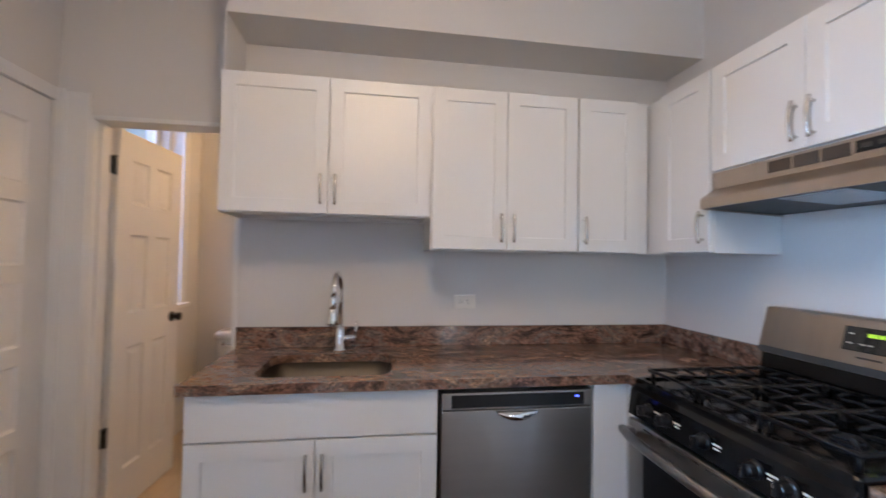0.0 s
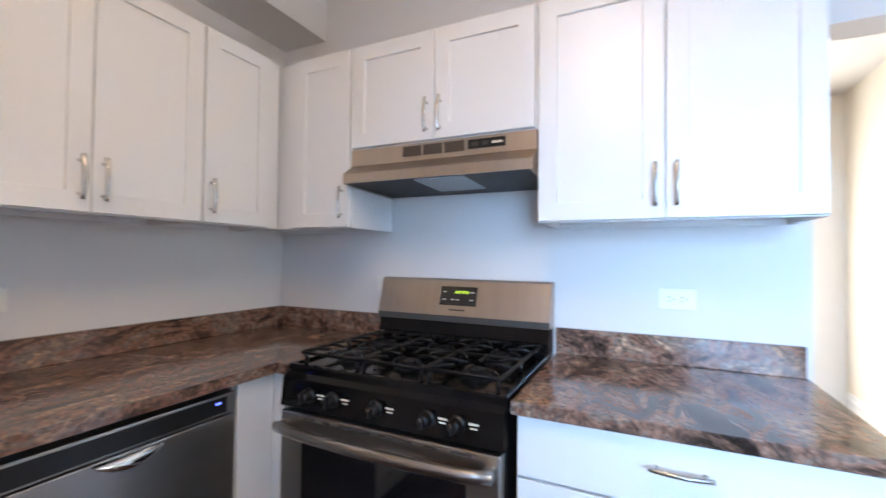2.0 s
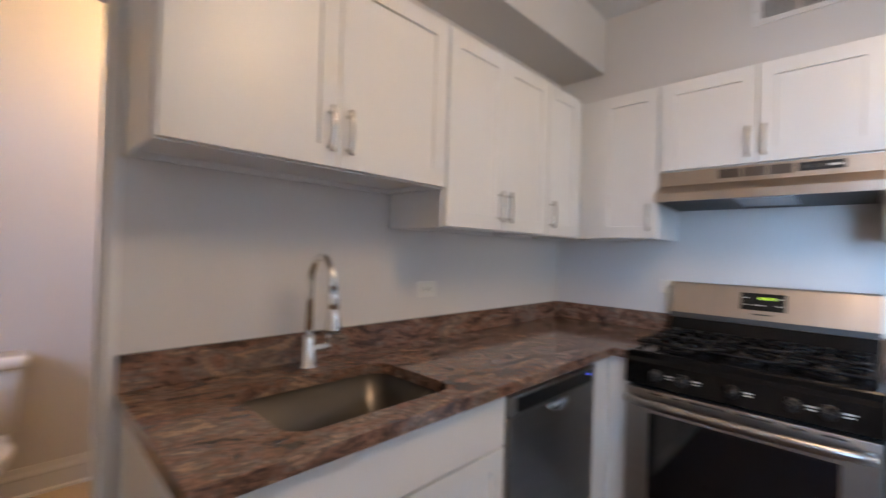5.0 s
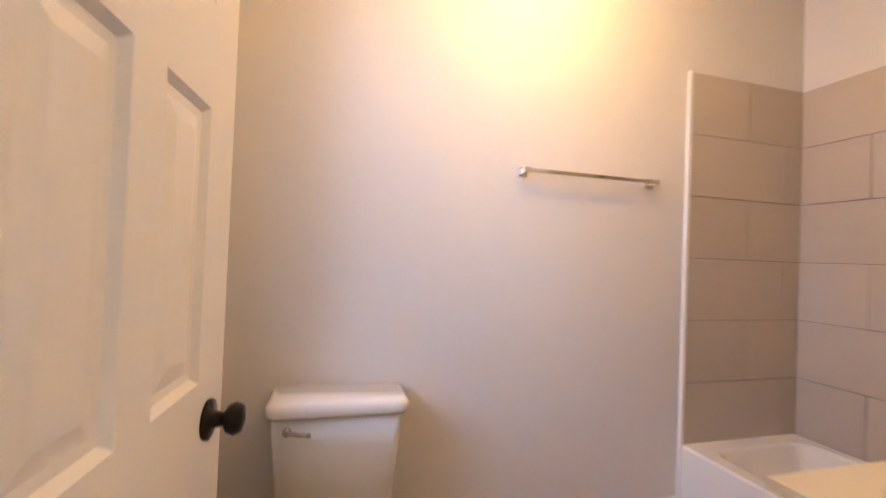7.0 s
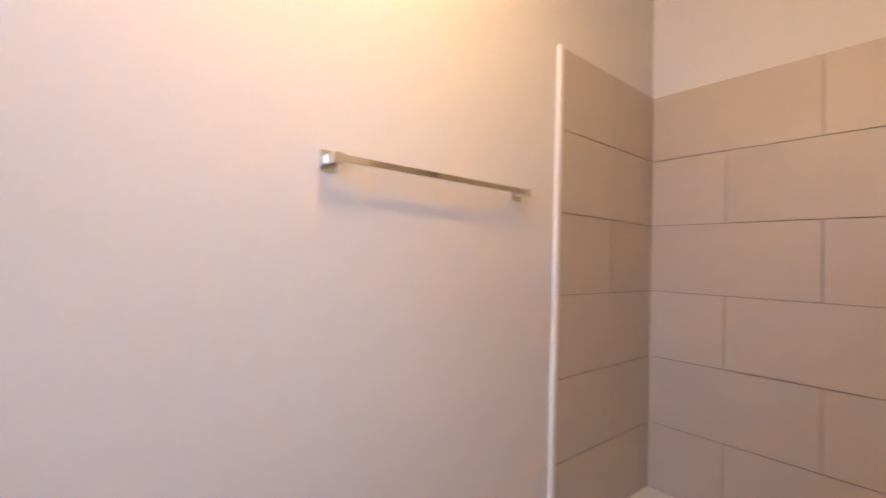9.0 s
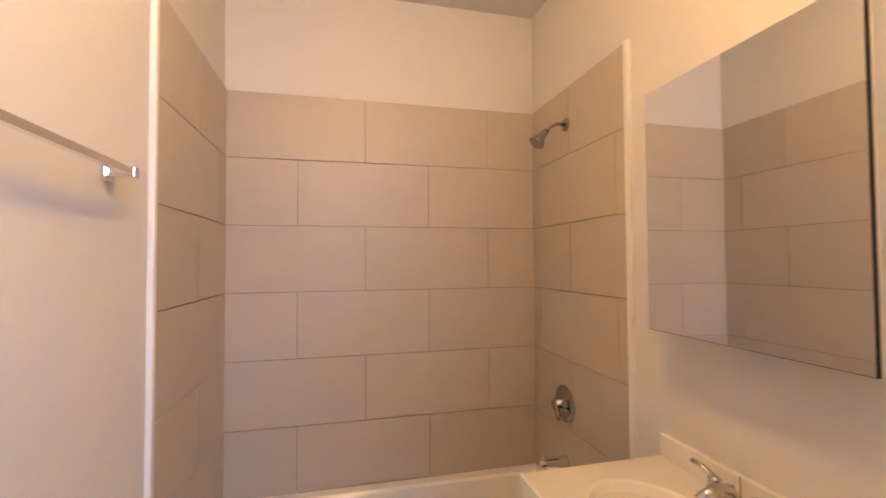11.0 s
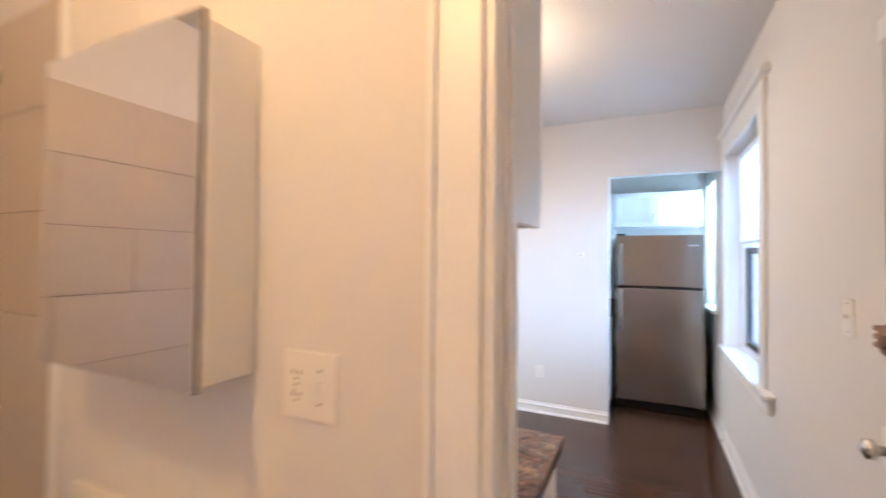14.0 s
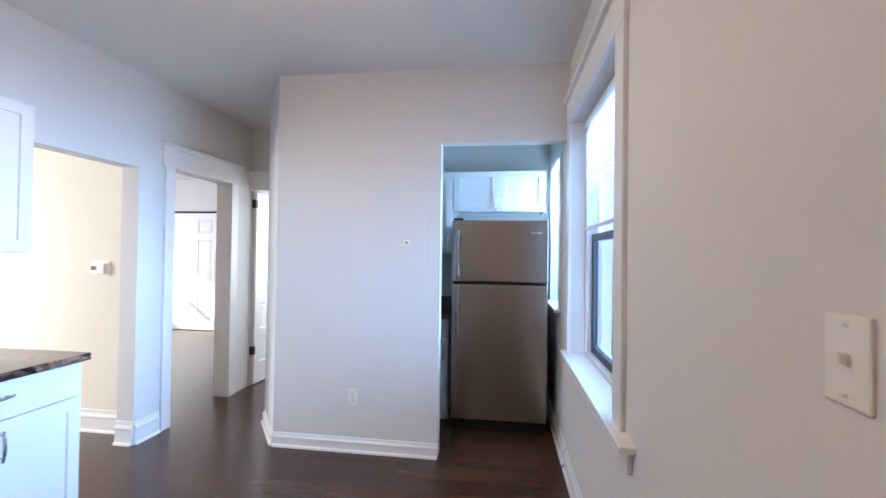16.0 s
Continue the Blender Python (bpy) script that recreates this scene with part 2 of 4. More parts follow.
def lathe(bm, profile, cx=0.0, cy=0.0, cz=0.0, seg=24, sx=1.0, sy=1.0, axis="z"):
    """A turned shape from (radius, height) pairs about an axis."""
    rings = []
    for r, h in profile:
        ring = []
        for k in range(seg):
            a = 2 * math.pi * k / seg
            u, w = max(r, 1e-4) * math.cos(a) * sx, max(r, 1e-4) * math.sin(a) * sy
            p = {"z": (cx + u, cy + w, cz + h), "y": (cx + u, cy + h, cz + w), "x": (cx + h, cy + u, cz + w)}[axis]
            ring.append(bm.verts.new(p))
        rings.append(ring)
    for a, b in zip(rings, rings[1:]):
        for k in range(seg):
            bm.faces.new((a[k], a[(k + 1) % seg], b[(k + 1) % seg], b[k]))
    bm.faces.new(rings[0][::-1])
    bm.faces.new(rings[-1])
    bmesh.ops.recalc_face_normals(bm, faces=bm.faces)
    return bm


def loft(bm, rings, cap0=True, cap1=True):
    vr = [[bm.verts.new(p) for p in r] for r in rings]
    n = len(vr[0])
    for a, b in zip(vr, vr[1:]):
        for k in range(n):
            bm.faces.new((a[k], a[(k + 1) % n], b[(k + 1) % n], b[k]))
    if cap0:
        bm.faces.new(vr[0][::-1])
    if cap1:
        bm.faces.new(vr[-1])
    bmesh.ops.recalc_face_normals(bm, faces=bm.faces)
    return bm


def rounded(x0, x1, y0, y1, z, r, n=5):
    pts = []
    for cx, cy, a0 in ((x1 - r, y1 - r, 0), (x0 + r, y1 - r, 90), (x0 + r, y0 + r, 180), (x1 - r, y0 + r, 270)):
        for k in range(n + 1):
            a = radians(a0 + 90 * k / n)
            pts.append((cx + r * math.cos(a), cy + r * math.sin(a), z))
    return pts


def mesh_of(name, bm, mat, smooth=False):
    me = bpy.data.meshes.new(name)
    bm.to_mesh(me)
    bm.free()
    me.materials.append(mat)
    if smooth:
        me.polygons.foreach_set("use_smooth", [True] * len(me.polygons))
    return me


def part(name, bm, mat, parent, label="", smooth=False):
    ob = new(name, mesh_of(name, bm, mat, smooth))
    ob.parent = parent
    if label:
        tagged(ob, label)
    return ob


def thing(name, m, label, category, group=""):
    ob = new(name)
    ob.empty_display_size = 0.1
    ob.matrix_world = m
    return tagged(ob, label, category, group)


def single(name, bm, mat, label, category, m=None, group="", smooth=False):
    ob = new(name, mesh_of(name, bm, mat, smooth))
    if m is not None:
        ob.matrix_world = m
    return tagged(ob, label, category, group)


def structure(name, bm, mat, label="", category="", parent=None):
    ob = new(name, mesh_of(name, bm, mat))
    if parent is not None:
        ob.parent = parent
    return tagged(ob, label, category, "", "structure")


def wall_mesh(axis, p0, p1, u0, u1, z0, z1, holes=()):
    """A wall slab between p0 and p1 along its axis, with openings (u0, u1, z0, z1) that go through it."""
    us = sorted({u0, u1, *[h[0] for h in holes], *[h[1] for h in holes]})
    zs = sorted({z0, z1, *[h[2] for h in holes], *[h[3] for h in holes]})
    us, zs = [u for u in us if u0 <= u <= u1], [z for z in zs if z0 <= z <= z1]
    nu, nz = len(us) - 1, len(zs) - 1

    def solid(i, k):
        if not (0 <= i < nu and 0 <= k < nz):
            return False
        cu, cz = (us[i] + us[i + 1]) / 2, (zs[k] + zs[k + 1]) / 2
        return not any(h[0] < cu < h[1] and h[2] < cz < h[3] for h in holes)

    bm = bmesh.new()
    made = {}

    def v(p, u, z):
        key = (p, u, z)
        if key not in made:
            made[key] = bm.verts.new((p, u, z) if axis == "x" else (u, p, z))
        return made[key]

    for i in range(nu):
        for k in range(nz):
            if not solid(i, k):
                continue
            a, b, c, d = us[i], us[i + 1], zs[k], zs[k + 1]
            bm.faces.new((v(p0, a, c), v(p0, b, c), v(p0, b, d), v(p0, a, d)))
            bm.faces.new((v(p1, a, c), v(p1, a, d), v(p1, b, d), v(p1, b, c)))
            if not solid(i - 1, k):
                bm.faces.new((v(p0, a, c), v(p0, a, d), v(p1, a, d), v(p1, a, c)))
            if not solid(i + 1, k):
                bm.faces.new((v(p0, b, c), v(p1, b, c), v(p1, b, d), v(p0, b, d)))
            if not solid(i, k - 1):
                bm.faces.new((v(p0, a, c), v(p1, a, c), v(p1, b, c), v(p0, b, c)))
            if not solid(i, k + 1):
                bm.faces.new((v(p0, a, d), v(p0, b, d), v(p1, b, d), v(p1, a, d)))
    bmesh.ops.recalc_face_normals(bm, faces=bm.faces)
    return bm


# ---- structure ----
H = 2.745
X_W = -3.11
structure("wall_sink", wall_mesh("y", 0.0, 0.125, X_W, 0.0, 0, H, [(-2.965, -2.325, -1, 2.01)]), WALL, "painted wall behind the sink counter", "wall")
structure("wall_stove", wall_mesh("x", 0.0, 0.14, -4.62, 0.125, 0, H, [(-3.205, -2.285, -1, 2.04), (-4.27, -3.535, -1, 2.10)]), WALL, "painted wall behind the range", "wall")
structure("wall_window", wall_mesh("x", X_W - 0.26, X_W, -4.75, 1.74, 0, H,
          [(-3.27, -2.13, 0.790, 2.30), (-4.45, -3.78, 1.02, 2.22), (0.50, 1.27, 1.00, 2.42), (-0.797, -0.035, -1, 2.06)]), WALL, "painted outer wall with windows and entry door", "wall")
structure("wall_fridge", wall_mesh("y", -3.475, -3.375, X_W, -1.0, 0, H, [(X_W - 1, -2.23, -1, 2.215)]), WALL, "painted partition beside the fridge alcove", "wall")
bm = bmesh.new()
loft(bm, [[(-1.0, -3.375, z), (-0.70, -3.77, z), (-0.70, -4.62, z), (-0.80, -4.62, z), (-0.80, -3.80, z), (-1.05, -3.474, z)] for z in (0, H)])
structure("wall_angled", bm, WALL, "angled end of the painted partition", "wall")
structure("wall_alcove", wall_mesh("y", -4.75, -4.62, X_W, -0.76, 0, H), WALL, "painted back wall of the fridge alcove", "wall")
structure("wall_hall", wall_mesh("y", -4.75, -4.62, -0.76, 0.14, 0, H, [(-0.70, -0.006, -1, 2.08)]), WALL, "painted end wall of the hall", "wall")
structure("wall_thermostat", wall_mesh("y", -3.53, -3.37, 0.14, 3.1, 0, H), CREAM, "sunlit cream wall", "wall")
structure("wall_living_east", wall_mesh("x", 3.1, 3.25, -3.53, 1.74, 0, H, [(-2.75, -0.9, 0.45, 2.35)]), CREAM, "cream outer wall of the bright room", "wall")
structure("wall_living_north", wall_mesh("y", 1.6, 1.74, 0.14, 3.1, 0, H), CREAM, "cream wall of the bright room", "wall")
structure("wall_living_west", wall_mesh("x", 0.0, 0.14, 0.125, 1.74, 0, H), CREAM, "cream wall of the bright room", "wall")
structure("wall_bedroom_south", wall_mesh("y", -7.6, -7.46, 0.0, 4.2, 0, H), WALL, "painted bedroom wall", "wall")
structure("wall_bedroom_east", wall_mesh("x", 4.1, 4.25, -7.6, -3.4, 0, H, [(-7.0, -4.9, 0.8, 2.2)]), WALL, "painted bedroom outer wall", "wall")
structure("wall_bedroom_north", wall_mesh("y", -3.53, -3.40, 3.1, 4.25, 0, H), WALL, "painted bedroom wall", "wall")
structure("wall_bedroom_west", wall_mesh("x", 0.0, 0.14, -7.6, -4.62, 0, H), WALL, "painted bedroom wall", "wall")
# unseen wall, its opening added for the side room fill
structure("wall_closet_back", wall_mesh("y", -6.2, -6.05, -3.11, 0.0, 0, H, [(-0.98, -0.12, 0.85, 2.15)]), WALL, "painted wall of the dim room", "wall")
structure("wall_closet_side", wall_mesh("x", -1.2, -1.1, -6.05, -4.75, 0, H), WALL, "painted wall of the dim room", "wall")
structure("wall_bath_north", wall_mesh("y", 1.615, 1.74, X_W, -0.30, 0, H), WALL, "painted bathroom wall with the towel bar", "wall")
structure("wall_bath_east", wall_mesh("x", -0.305, 0.0, 0.125, 1.74, 0, H), WALL, "painted bathroom wall above the tub tiles", "wall")
structure("ceiling", boxes((-3.4, 3.25, -3.40, 0.06, H, H + 0.12), (-3.4, 4.25, -7.6, -3.40, H, H + 0.12)), CEIL, "plain painted ceiling", "ceiling")
structure("ceiling_bath", boxes((-3.4, 3.25, 0.06, 1.74, 2.71, 2.83)), CEIL, "plain painted bathroom ceiling", "ceiling")
floor = structure("floor", boxes((X_W, 4.2, -7.6, 0.06, -0.12, -0.012)), GAP, "dark stained hardwood floor", "floor")
bath_floor = structure("floor_bath", boxes((X_W, 3.2, 0.06, 1.74, -0.12, -0.012)), GROUT, "beige tiled bathroom floor", "floor")
structure("ground", boxes((-900, 900, -900, 900, -3.6, -3.5)), GROUND, "grey ground outside", "ground")
structure("wall_soffit", boxes((-2.300, 0.0, -0.284, 0.0, 2.415, H), (-2.305, -2.298, -0.284, 0.0, 2.146, H)), WALL, "boxed soffit above the wall cabinets", "soffit")

# added house outside the west windows, unseen; its pale wall bounces sun indoors
house = thing("house", pose(-8.5, -2.0, -3.5), "added pale house outside the windows that bounces sunlight in", "house")
part("wall", boxes((-2, 0, -6, 6, 0, 5.6)), BOUNCEWALL, house)
bm = bmesh.new()
loft(bm, [[(0.3, y, 5.6), (-1, y, 6.9), (-2.3, y, 5.6)] for y in (-6.2, 6.2)])
part("roof", bm, GROUND, house)


def baseboard(x0, y0, x1, y1, h=0.13, side=1.0, name="baseboard"):
    """A moulded baseboard from one floor point to another, its face on the left of that way (side=1) or right."""
    d = Vector((x1 - x0, y1 - y0, 0))
    n = Vector((-d.y, d.x, 0)).normalized() * side
    prof = [(0.0, 0.0), (0.016, 0.0), (0.016, h * 0.62), (0.020, h * 0.66), (0.020, h * 0.72), (0.011, h * 0.84), (0.008, h), (0.0, h)]
    shoe = [(0.016, 0.0), (0.031, 0.0), (0.029, 0.012), (0.016, 0.018)]
    bm = bmesh.new()
    for pr in (prof, shoe):
        loft(bm, [[(px + n.x * a, py + n.y * a, b) for a, b in pr] for px, py in ((x0, y0), (x1, y1))])
    return structure(name, bm, TRIM, "white moulded baseboard", "baseboard")


baseboard(-2.23, -3.375, -1.0, -3.375, 0.10)
baseboard(-1.0, -3.375, -0.70, -3.77, 0.10)
baseboard(X_W, -3.36, X_W, -0.807, side=-1)
baseboard(X_W, -4.60, X_W, -3.40, side=-1)
baseboard(0.0, -3.43, 0.0, -3.205, 0.17)
baseboard(0.0, -3.205, 0.14, -3.205, 0.17)
baseboard(0.14, -3.37, 3.08, -3.37, 0.17)
baseboard(-3.09, 1.615, -1.06, 1.615, 0.15, side=-1)
baseboard(2.0, -7.46, 0.2, -7.46, 0.13, side=-1)


def casing(name, bm, label="white painted door casing"):
    return structure(name, bm, TRIM, label, "trim")


# bathroom doorway: jamb boards and casing
casing("trim_bath_door", boxes((-2.329, -2.303, -0.004, 0.129, 0, 2.006), (-2.987, -2.961, -0.006, 0.131, 0, 2.006), (-2.965, -2.325, -0.003, 0.128, 1.99, 2.012),
       (-2.340, -2.327, 0.04, 0.075, 0, 1.99), (-2.963, -2.950, 0.04, 0.075, 0, 1.99), bev=0.002))
casing("trim_bath_casing", boxes((-3.085, -2.972, -0.02, 0.002, 0, 2.11), (-3.095, -3.065, -0.032, 0.001, 0, 2.12), bev=0.004))
casing("trim_bath_inside", boxes((-2.312, -2.235, 0.123, 0.141, 0, 2.09), (-2.237, -2.222, 0.122, 0.15, 0, 2.10), (-3.06, -2.975, 0.124, 0.142, 0, 2.09), (-3.059, -2.236, 0.1235, 0.1405, 2.012, 2.092), bev=0.003))
# doorways in the range wall and the hall end
casing("trim_hall_doorway", boxes((-0.02, 0.002, -3.535, -3.44, 0, 2.10), (-0.021, 0.003, -4.375, -4.27, 0, 2.10), (-0.024, 0.001, -4.40, -3.41, 2.10, 2.245),
       (-0.05, 0.001, -4.42, -3.39, 2.245, 2.29), (-0.004, 0.144, -4.292, -4.268, 0, 2.1), (-0.0045, 0.1445, -3.537, -3.515, 0, 2.1), bev=0.004))
casing("trim_hall_end", boxes((-0.76, -0.700, -4.624, -4.60, 0, 2.08), (-0.76, -0.002, -4.624, -4.595, 2.08, 2.235), (-0.76, -0.002, -4.63, -4.575, 2.235, 2.28), bev=0.004))
casing("trim_entry_door", boxes((X_W - 0.002, X_W + 0.016, -0.033, -0.003, 0, 2.08), (X_W - 0.003, X_W + 0.012, -0.797, -0.0035, 2.06, 2.12), bev=0.003))


# ---- doors ----
def panel_leaf(bm, w, h, t, panels, raised=0.55):
    """A door leaf in x 0..w, z 0..h with sunk fields on both faces; panels: (x0, x1, z0, z1)."""
    xs = sorted({0, w, *[p[0] for p in panels], *[p[1] for p in panels]})
    zs = sorted({0, h, *[p[2] for p in panels], *[p[3] for p in panels]})
    for s in (-1, 1):
        y = s * t / 2
        for i in range(len(xs) - 1):
            for k in range(len(zs) - 1):
                a, b, c, d = xs[i], xs[i + 1], zs[k], zs[k + 1]
                inside = [p for p in panels if p[0] <= a and b <= p[1] and p[2] <= c and d <= p[3]]
                if not inside:
                    bm.faces.new([bm.verts.new(q) for q in ((a, y, c), (b, y, c), (b, y, d), (a, y, d))])
        for x0, x1, z0, z1 in panels:
            rings = []
            for inset, depth in ((0, 0), (0.010, 0.010), (0.022, 0.011), (0.045, 0.011 * (1 - raised))):
                yy = y - s * depth
                rings.append([(x0 + inset, yy, z0 + inset), (x1 - inset, yy, z0 + inset), (x1 - inset, yy, z1 - inset), (x0 + inset, yy, z1 - inset)])
            vr = [[bm.verts.new(q) for q in r] for r in rings]
            for r0, r1 in zip(vr, vr[1:]):
                for k in range(4):
                    bm.faces.new((r0[k], r0[(k + 1) % 4], r1[(k + 1) % 4], r1[k]))
            bm.faces.new(vr[-1])
    for a, b in (((0, 0), (0, h)), ((0, h), (w, h)), ((w, h), (w, 0)), ((w, 0), (0, 0))):
        bm.faces.new([bm.verts.new(q) for q in ((a[0], -t / 2, a[1]), (b[0], -t / 2, b[1]), (b[0], t / 2, b[1]), (a[0], t / 2, a[1]))])
    bmesh.ops.remove_doubles(bm, verts=bm.verts, dist=0.0003)
    bmesh.ops.recalc_face_normals(bm, faces=bm.faces)
    return bm


def six_panels(w, h):
    s, m = 0.19 * w, 0.075
    c = w / 2
    rows = ((0.11 * h, 0.43 * h), (0.52 * h, 0.73 * h), (0.81 * h, 0.93 * h))
    return [(x0, x1, z0, z1) for z0, z1 in rows for x0, x1 in ((s, c - m / 2), (c + m / 2, w - s))]


def knob(parent, x, z, t, mat):
    bm = bmesh.new()
    for s in (-1, 1):
        lathe(bm, [(0.032, s * t / 2), (0.032, s * (t / 2 + 0.006)), (0.014, s * (t / 2 + 0.010)), (0.011, s * (t / 2 + 0.026)), (0.022, s * (t / 2 + 0.032)), (0.027, s * (t / 2 + 0.043)), (0.022, s * (t / 2 + 0.054)), (0.003, s * (t / 2 + 0.058))], x, 0, z, 20, axis="y")
    return part("door_knob", bm, mat, parent, "dark bronze round knob", smooth=True)


def hinge(parent, z, mat, y=0.0):
    bm = boxes((-0.030, 0.0, y - 0.004, y + 0.03, z - 0.045, z + 0.045), bev=0.002)
    tube(bm, [(-0.006, y - 0.006, z - 0.05), (-0.006, y - 0.006, z + 0.05)], 0.007, 10)
    return part("hinge", bm, mat, parent, "black door hinge")


bath_door = thing("door_1", pose(-2.958, 0.165, 0.012, 0, 0, 85.5), "open white six-panel bathroom door with dark knob", "door")
part("leaf", panel_leaf(bmesh.new(), 0.60, 1.99, 0.035, six_panels(0.60, 1.99)), DOORP, bath_door)
knob(bath_door, 0.53, 0.965, 0.035, BRONZE)
part("latch", boxes((0.598, 0.602, -0.012, 0.012, 0.93, 1.00)), NICKEL, bath_door)
for z in (0.43, 1.80):
    hinge(bath_door, z, BLACK)

entry = thing("door_2", pose(X_W - 0.028, -0.791, 0.01, 0, 0, 90), "old white five-panel entry door, closed, with a worn lock", "door")
part("leaf", panel_leaf(bmesh.new(), 0.752, 2.045, 0.05, [(0.125, 0.627, 0.26 + 0.345 * k, 0.53 + 0.345 * k) for k in range(5)], raised=0.1), DOORP, entry)
bm = bmesh.new()
loft(bm, [[(0.052 + sx * math.cos(a) * 0.046, -0.026 - dy, 1.26 + sz * math.sin(a) * 0.042) for a in [2 * math.pi * k / 20 for k in range(20)]] for sx, sz, dy in ((1.0, 1.0, 0), (1.0, 1.0, 0.018), (0.92, 0.9, 0.028), (0.6, 0.55, 0.032))])
for k in range(3):
    box(bm, -0.022, 0.03, -0.050, -0.027, 1.232 + 0.022 * k, 1.246 + 0.022 * k, 0.003)
lathe(bm, [(0.018, -0.055), (0.018, -0.066), (0.006, -0.07)], 0.064, 0, 1.257, 14, axis="y")
part("lock_body", bm, RUST, entry, "worn brown surface lock, paint chipped off")
bm = bmesh.new()
lathe(bm, [(0.016, -0.025), (0.016, -0.03), (0.008, -0.034), (0.004, -0.033)], 0.036, 0, 1.175, 16, axis="y")
part("keyhole", bm, NICKEL, entry, "dull metal key cylinder")
part("rim_lock", boxes((0.01, 0.075, -0.045, -0.024, 0.93, 1.03), bev=0.004), TRIM, entry, "painted-over rim lock")
bm = bmesh.new()
lathe(bm, [(0.012, -0.045), (0.012, -0.065), (0.026, -0.075), (0.026, -0.09), (0.01, -0.098)], 0.042, 0, 0.975, 18, axis="y")
part("door_knob", bm, NICKEL, entry, smooth=True)

hall_door = thing("door_3", pose(-0.030, -4.655, 0.012, 0, 0, -91), "open white five-panel hall door with black hinges", "door")
part("leaf", panel_leaf(bmesh.new(), 0.64, 2.05, 0.035, [(0.1, 0.54, 0.22 + 0.36 * k, 0.50 + 0.36 * k) for k in range(5)], raised=0.3), DOORP, hall_door)
for z in (0.36, 1.93):
    part("hinge", boxes((-0.028, 0.012, -0.024, 0.02, z - 0.045, z + 0.045), bev=0.002), BLACK, hall_door, "black door hinge")

# bifold closet doors in the bedroom
closet = thing("closet_doors", pose(1.95, -7.44, 0.012), "white bifold panel closet doors, closed, in sun", "closet door")
for k in range(4):
    bm = panel_leaf(bmesh.new(), 0.462, 2.10, 0.03, [(0.09, 0.372, z0, z1) for z0, z1 in ((0.16, 0.78), (0.93, 1.62), (1.74, 1.98))])
    bmesh.ops.translate(bm, verts=bm.verts, vec=(0.466 * k, 0, 0))
    lf = part("leaf", bm, DOORP, closet)
for x in (0.42, 1.44):
    bm = bmesh.new()
    lathe(bm, [(0.008, 0.015), (0.008, 0.03), (0.016, 0.036), (0.012, 0.046)], x, 0, 0.98, 14, axis="y")
    part("knob", bm, NICKEL, closet, smooth=True)
part("track", boxes((-0.02, 1.9, -0.02, 0.02, 2.105, 2.135)), BRONZE, closet, "dark top track")


# ---- windows ----
def sash_frame(y0, y1, z0, z1, x0, x1, r=0.045):
    return boxes((x0, x1, y0, y0 + r, z0, z1), (x0, x1, y1 - r, y1, z0, z1), (x0, x1, y0 + r, y1 - r, z0, z0 + r), (x0, x1, y0 + r, y1 - r, z1 - r, z1), bev=0.003)


def window(name, x, y0, y1, z0, z1, label, dark_low=True, out=-1):
    """A double-hung window: frame, two sashes and panes; x is the inner sash plane, out the outer side."""
    w = structure(name, boxes((x - 0.02, x + 0.09, y0, y0 + 0.03, z0, z1), (x - 0.0205, x + 0.0905, y1 - 0.03, y1, z0, z1), (x - 0.021, x + 0.091, y0 + 0.03, y1 - 0.03, z1 - 0.03, z1),
                  (x - 0.0215, x + 0.09, y0 + 0.03, y1 - 0.03, z0, z0 + 0.03), bev=0.002), TRIM, label, "window")
    mid = (z0 + z1) / 2
    up = part("upper_sash", sash_frame(y0 + 0.03, y1 - 0.03, mid - 0.02, z1 - 0.03, x - 0.015, x + 0.02), TRIM, w)
    lo = part("lower_sash", sash_frame(y0 + 0.03, y1 - 0.03, z0 + 0.03, mid + 0.025, x + 0.022, x + 0.055), DARKSASH if dark_low else TRIM, w, "dark metal lower sash" if dark_low else "")
    for s, zz0, zz1, xx in ((up, mid, z1 - 0.06, x), (lo, z0 + 0.06, mid, x + 0.038)):
        p = part("pane", boxes((xx - 0.002, xx + 0.002, y0 + 0.06, y1 - 0.06, zz0, zz1)), GLASS, s)
        p.visible_shadow = False
    return w


window("window_1", -3.29, -3.27, -2.13, 0.790, 2.30, "white double-hung kitchen window with dark lower sash")
window("window_2", -3.28, -4.45, -3.78, 1.02, 2.22, "white window beside the fridge", False)
window("window_3", -3.28, 0.50, 1.27, 1.00, 2.42, "bathroom window with dark sash")
window("window_4", 3.14, -2.75, -0.9, 0.45, 2.35, "tall bright living room window", False)
window("window_5", 4.14, -7.0, -4.9, 0.8, 2.2, "bright bedroom window", False)
casing("trim_window_kitchen", boxes((X_W - 0.002, X_W + 0.020, -2.13, -2.012, 0.7975, 2.30), (X_W - 0.003, X_W + 0.020, -3.365, -3.27, 0.7975, 2.30), (X_W - 0.001, X_W + 0.022, -3.366, -2.005, 2.30, 2.45),
       (X_W - 0.001, X_W + 0.045, -3.37, -1.935, 2.45, 2.485), (X_W - 0.001, X_W + 0.03, -3.368, -1.95, 2.485, 2.505), bev=0.004), "white painted window casing with cornice")
casing("trim_window_stool", boxes((X_W - 0.16, X_W + 0.055, -3.36, -1.89, 0.770, 0.797), (X_W - 0.001, X_W + 0.018, -3.34, -1.93, 0.685, 0.769), bev=0.006), "white painted window stool and apron")
casing("trim_window_alcove", boxes((X_W - 0.15, X_W + 0.05, -4.5, -3.72, 0.995, 1.022), (X_W - 0.001, X_W + 0.015, -3.78, -3.70, 1.022, 2.215), bev=0.004), "white painted window trim")
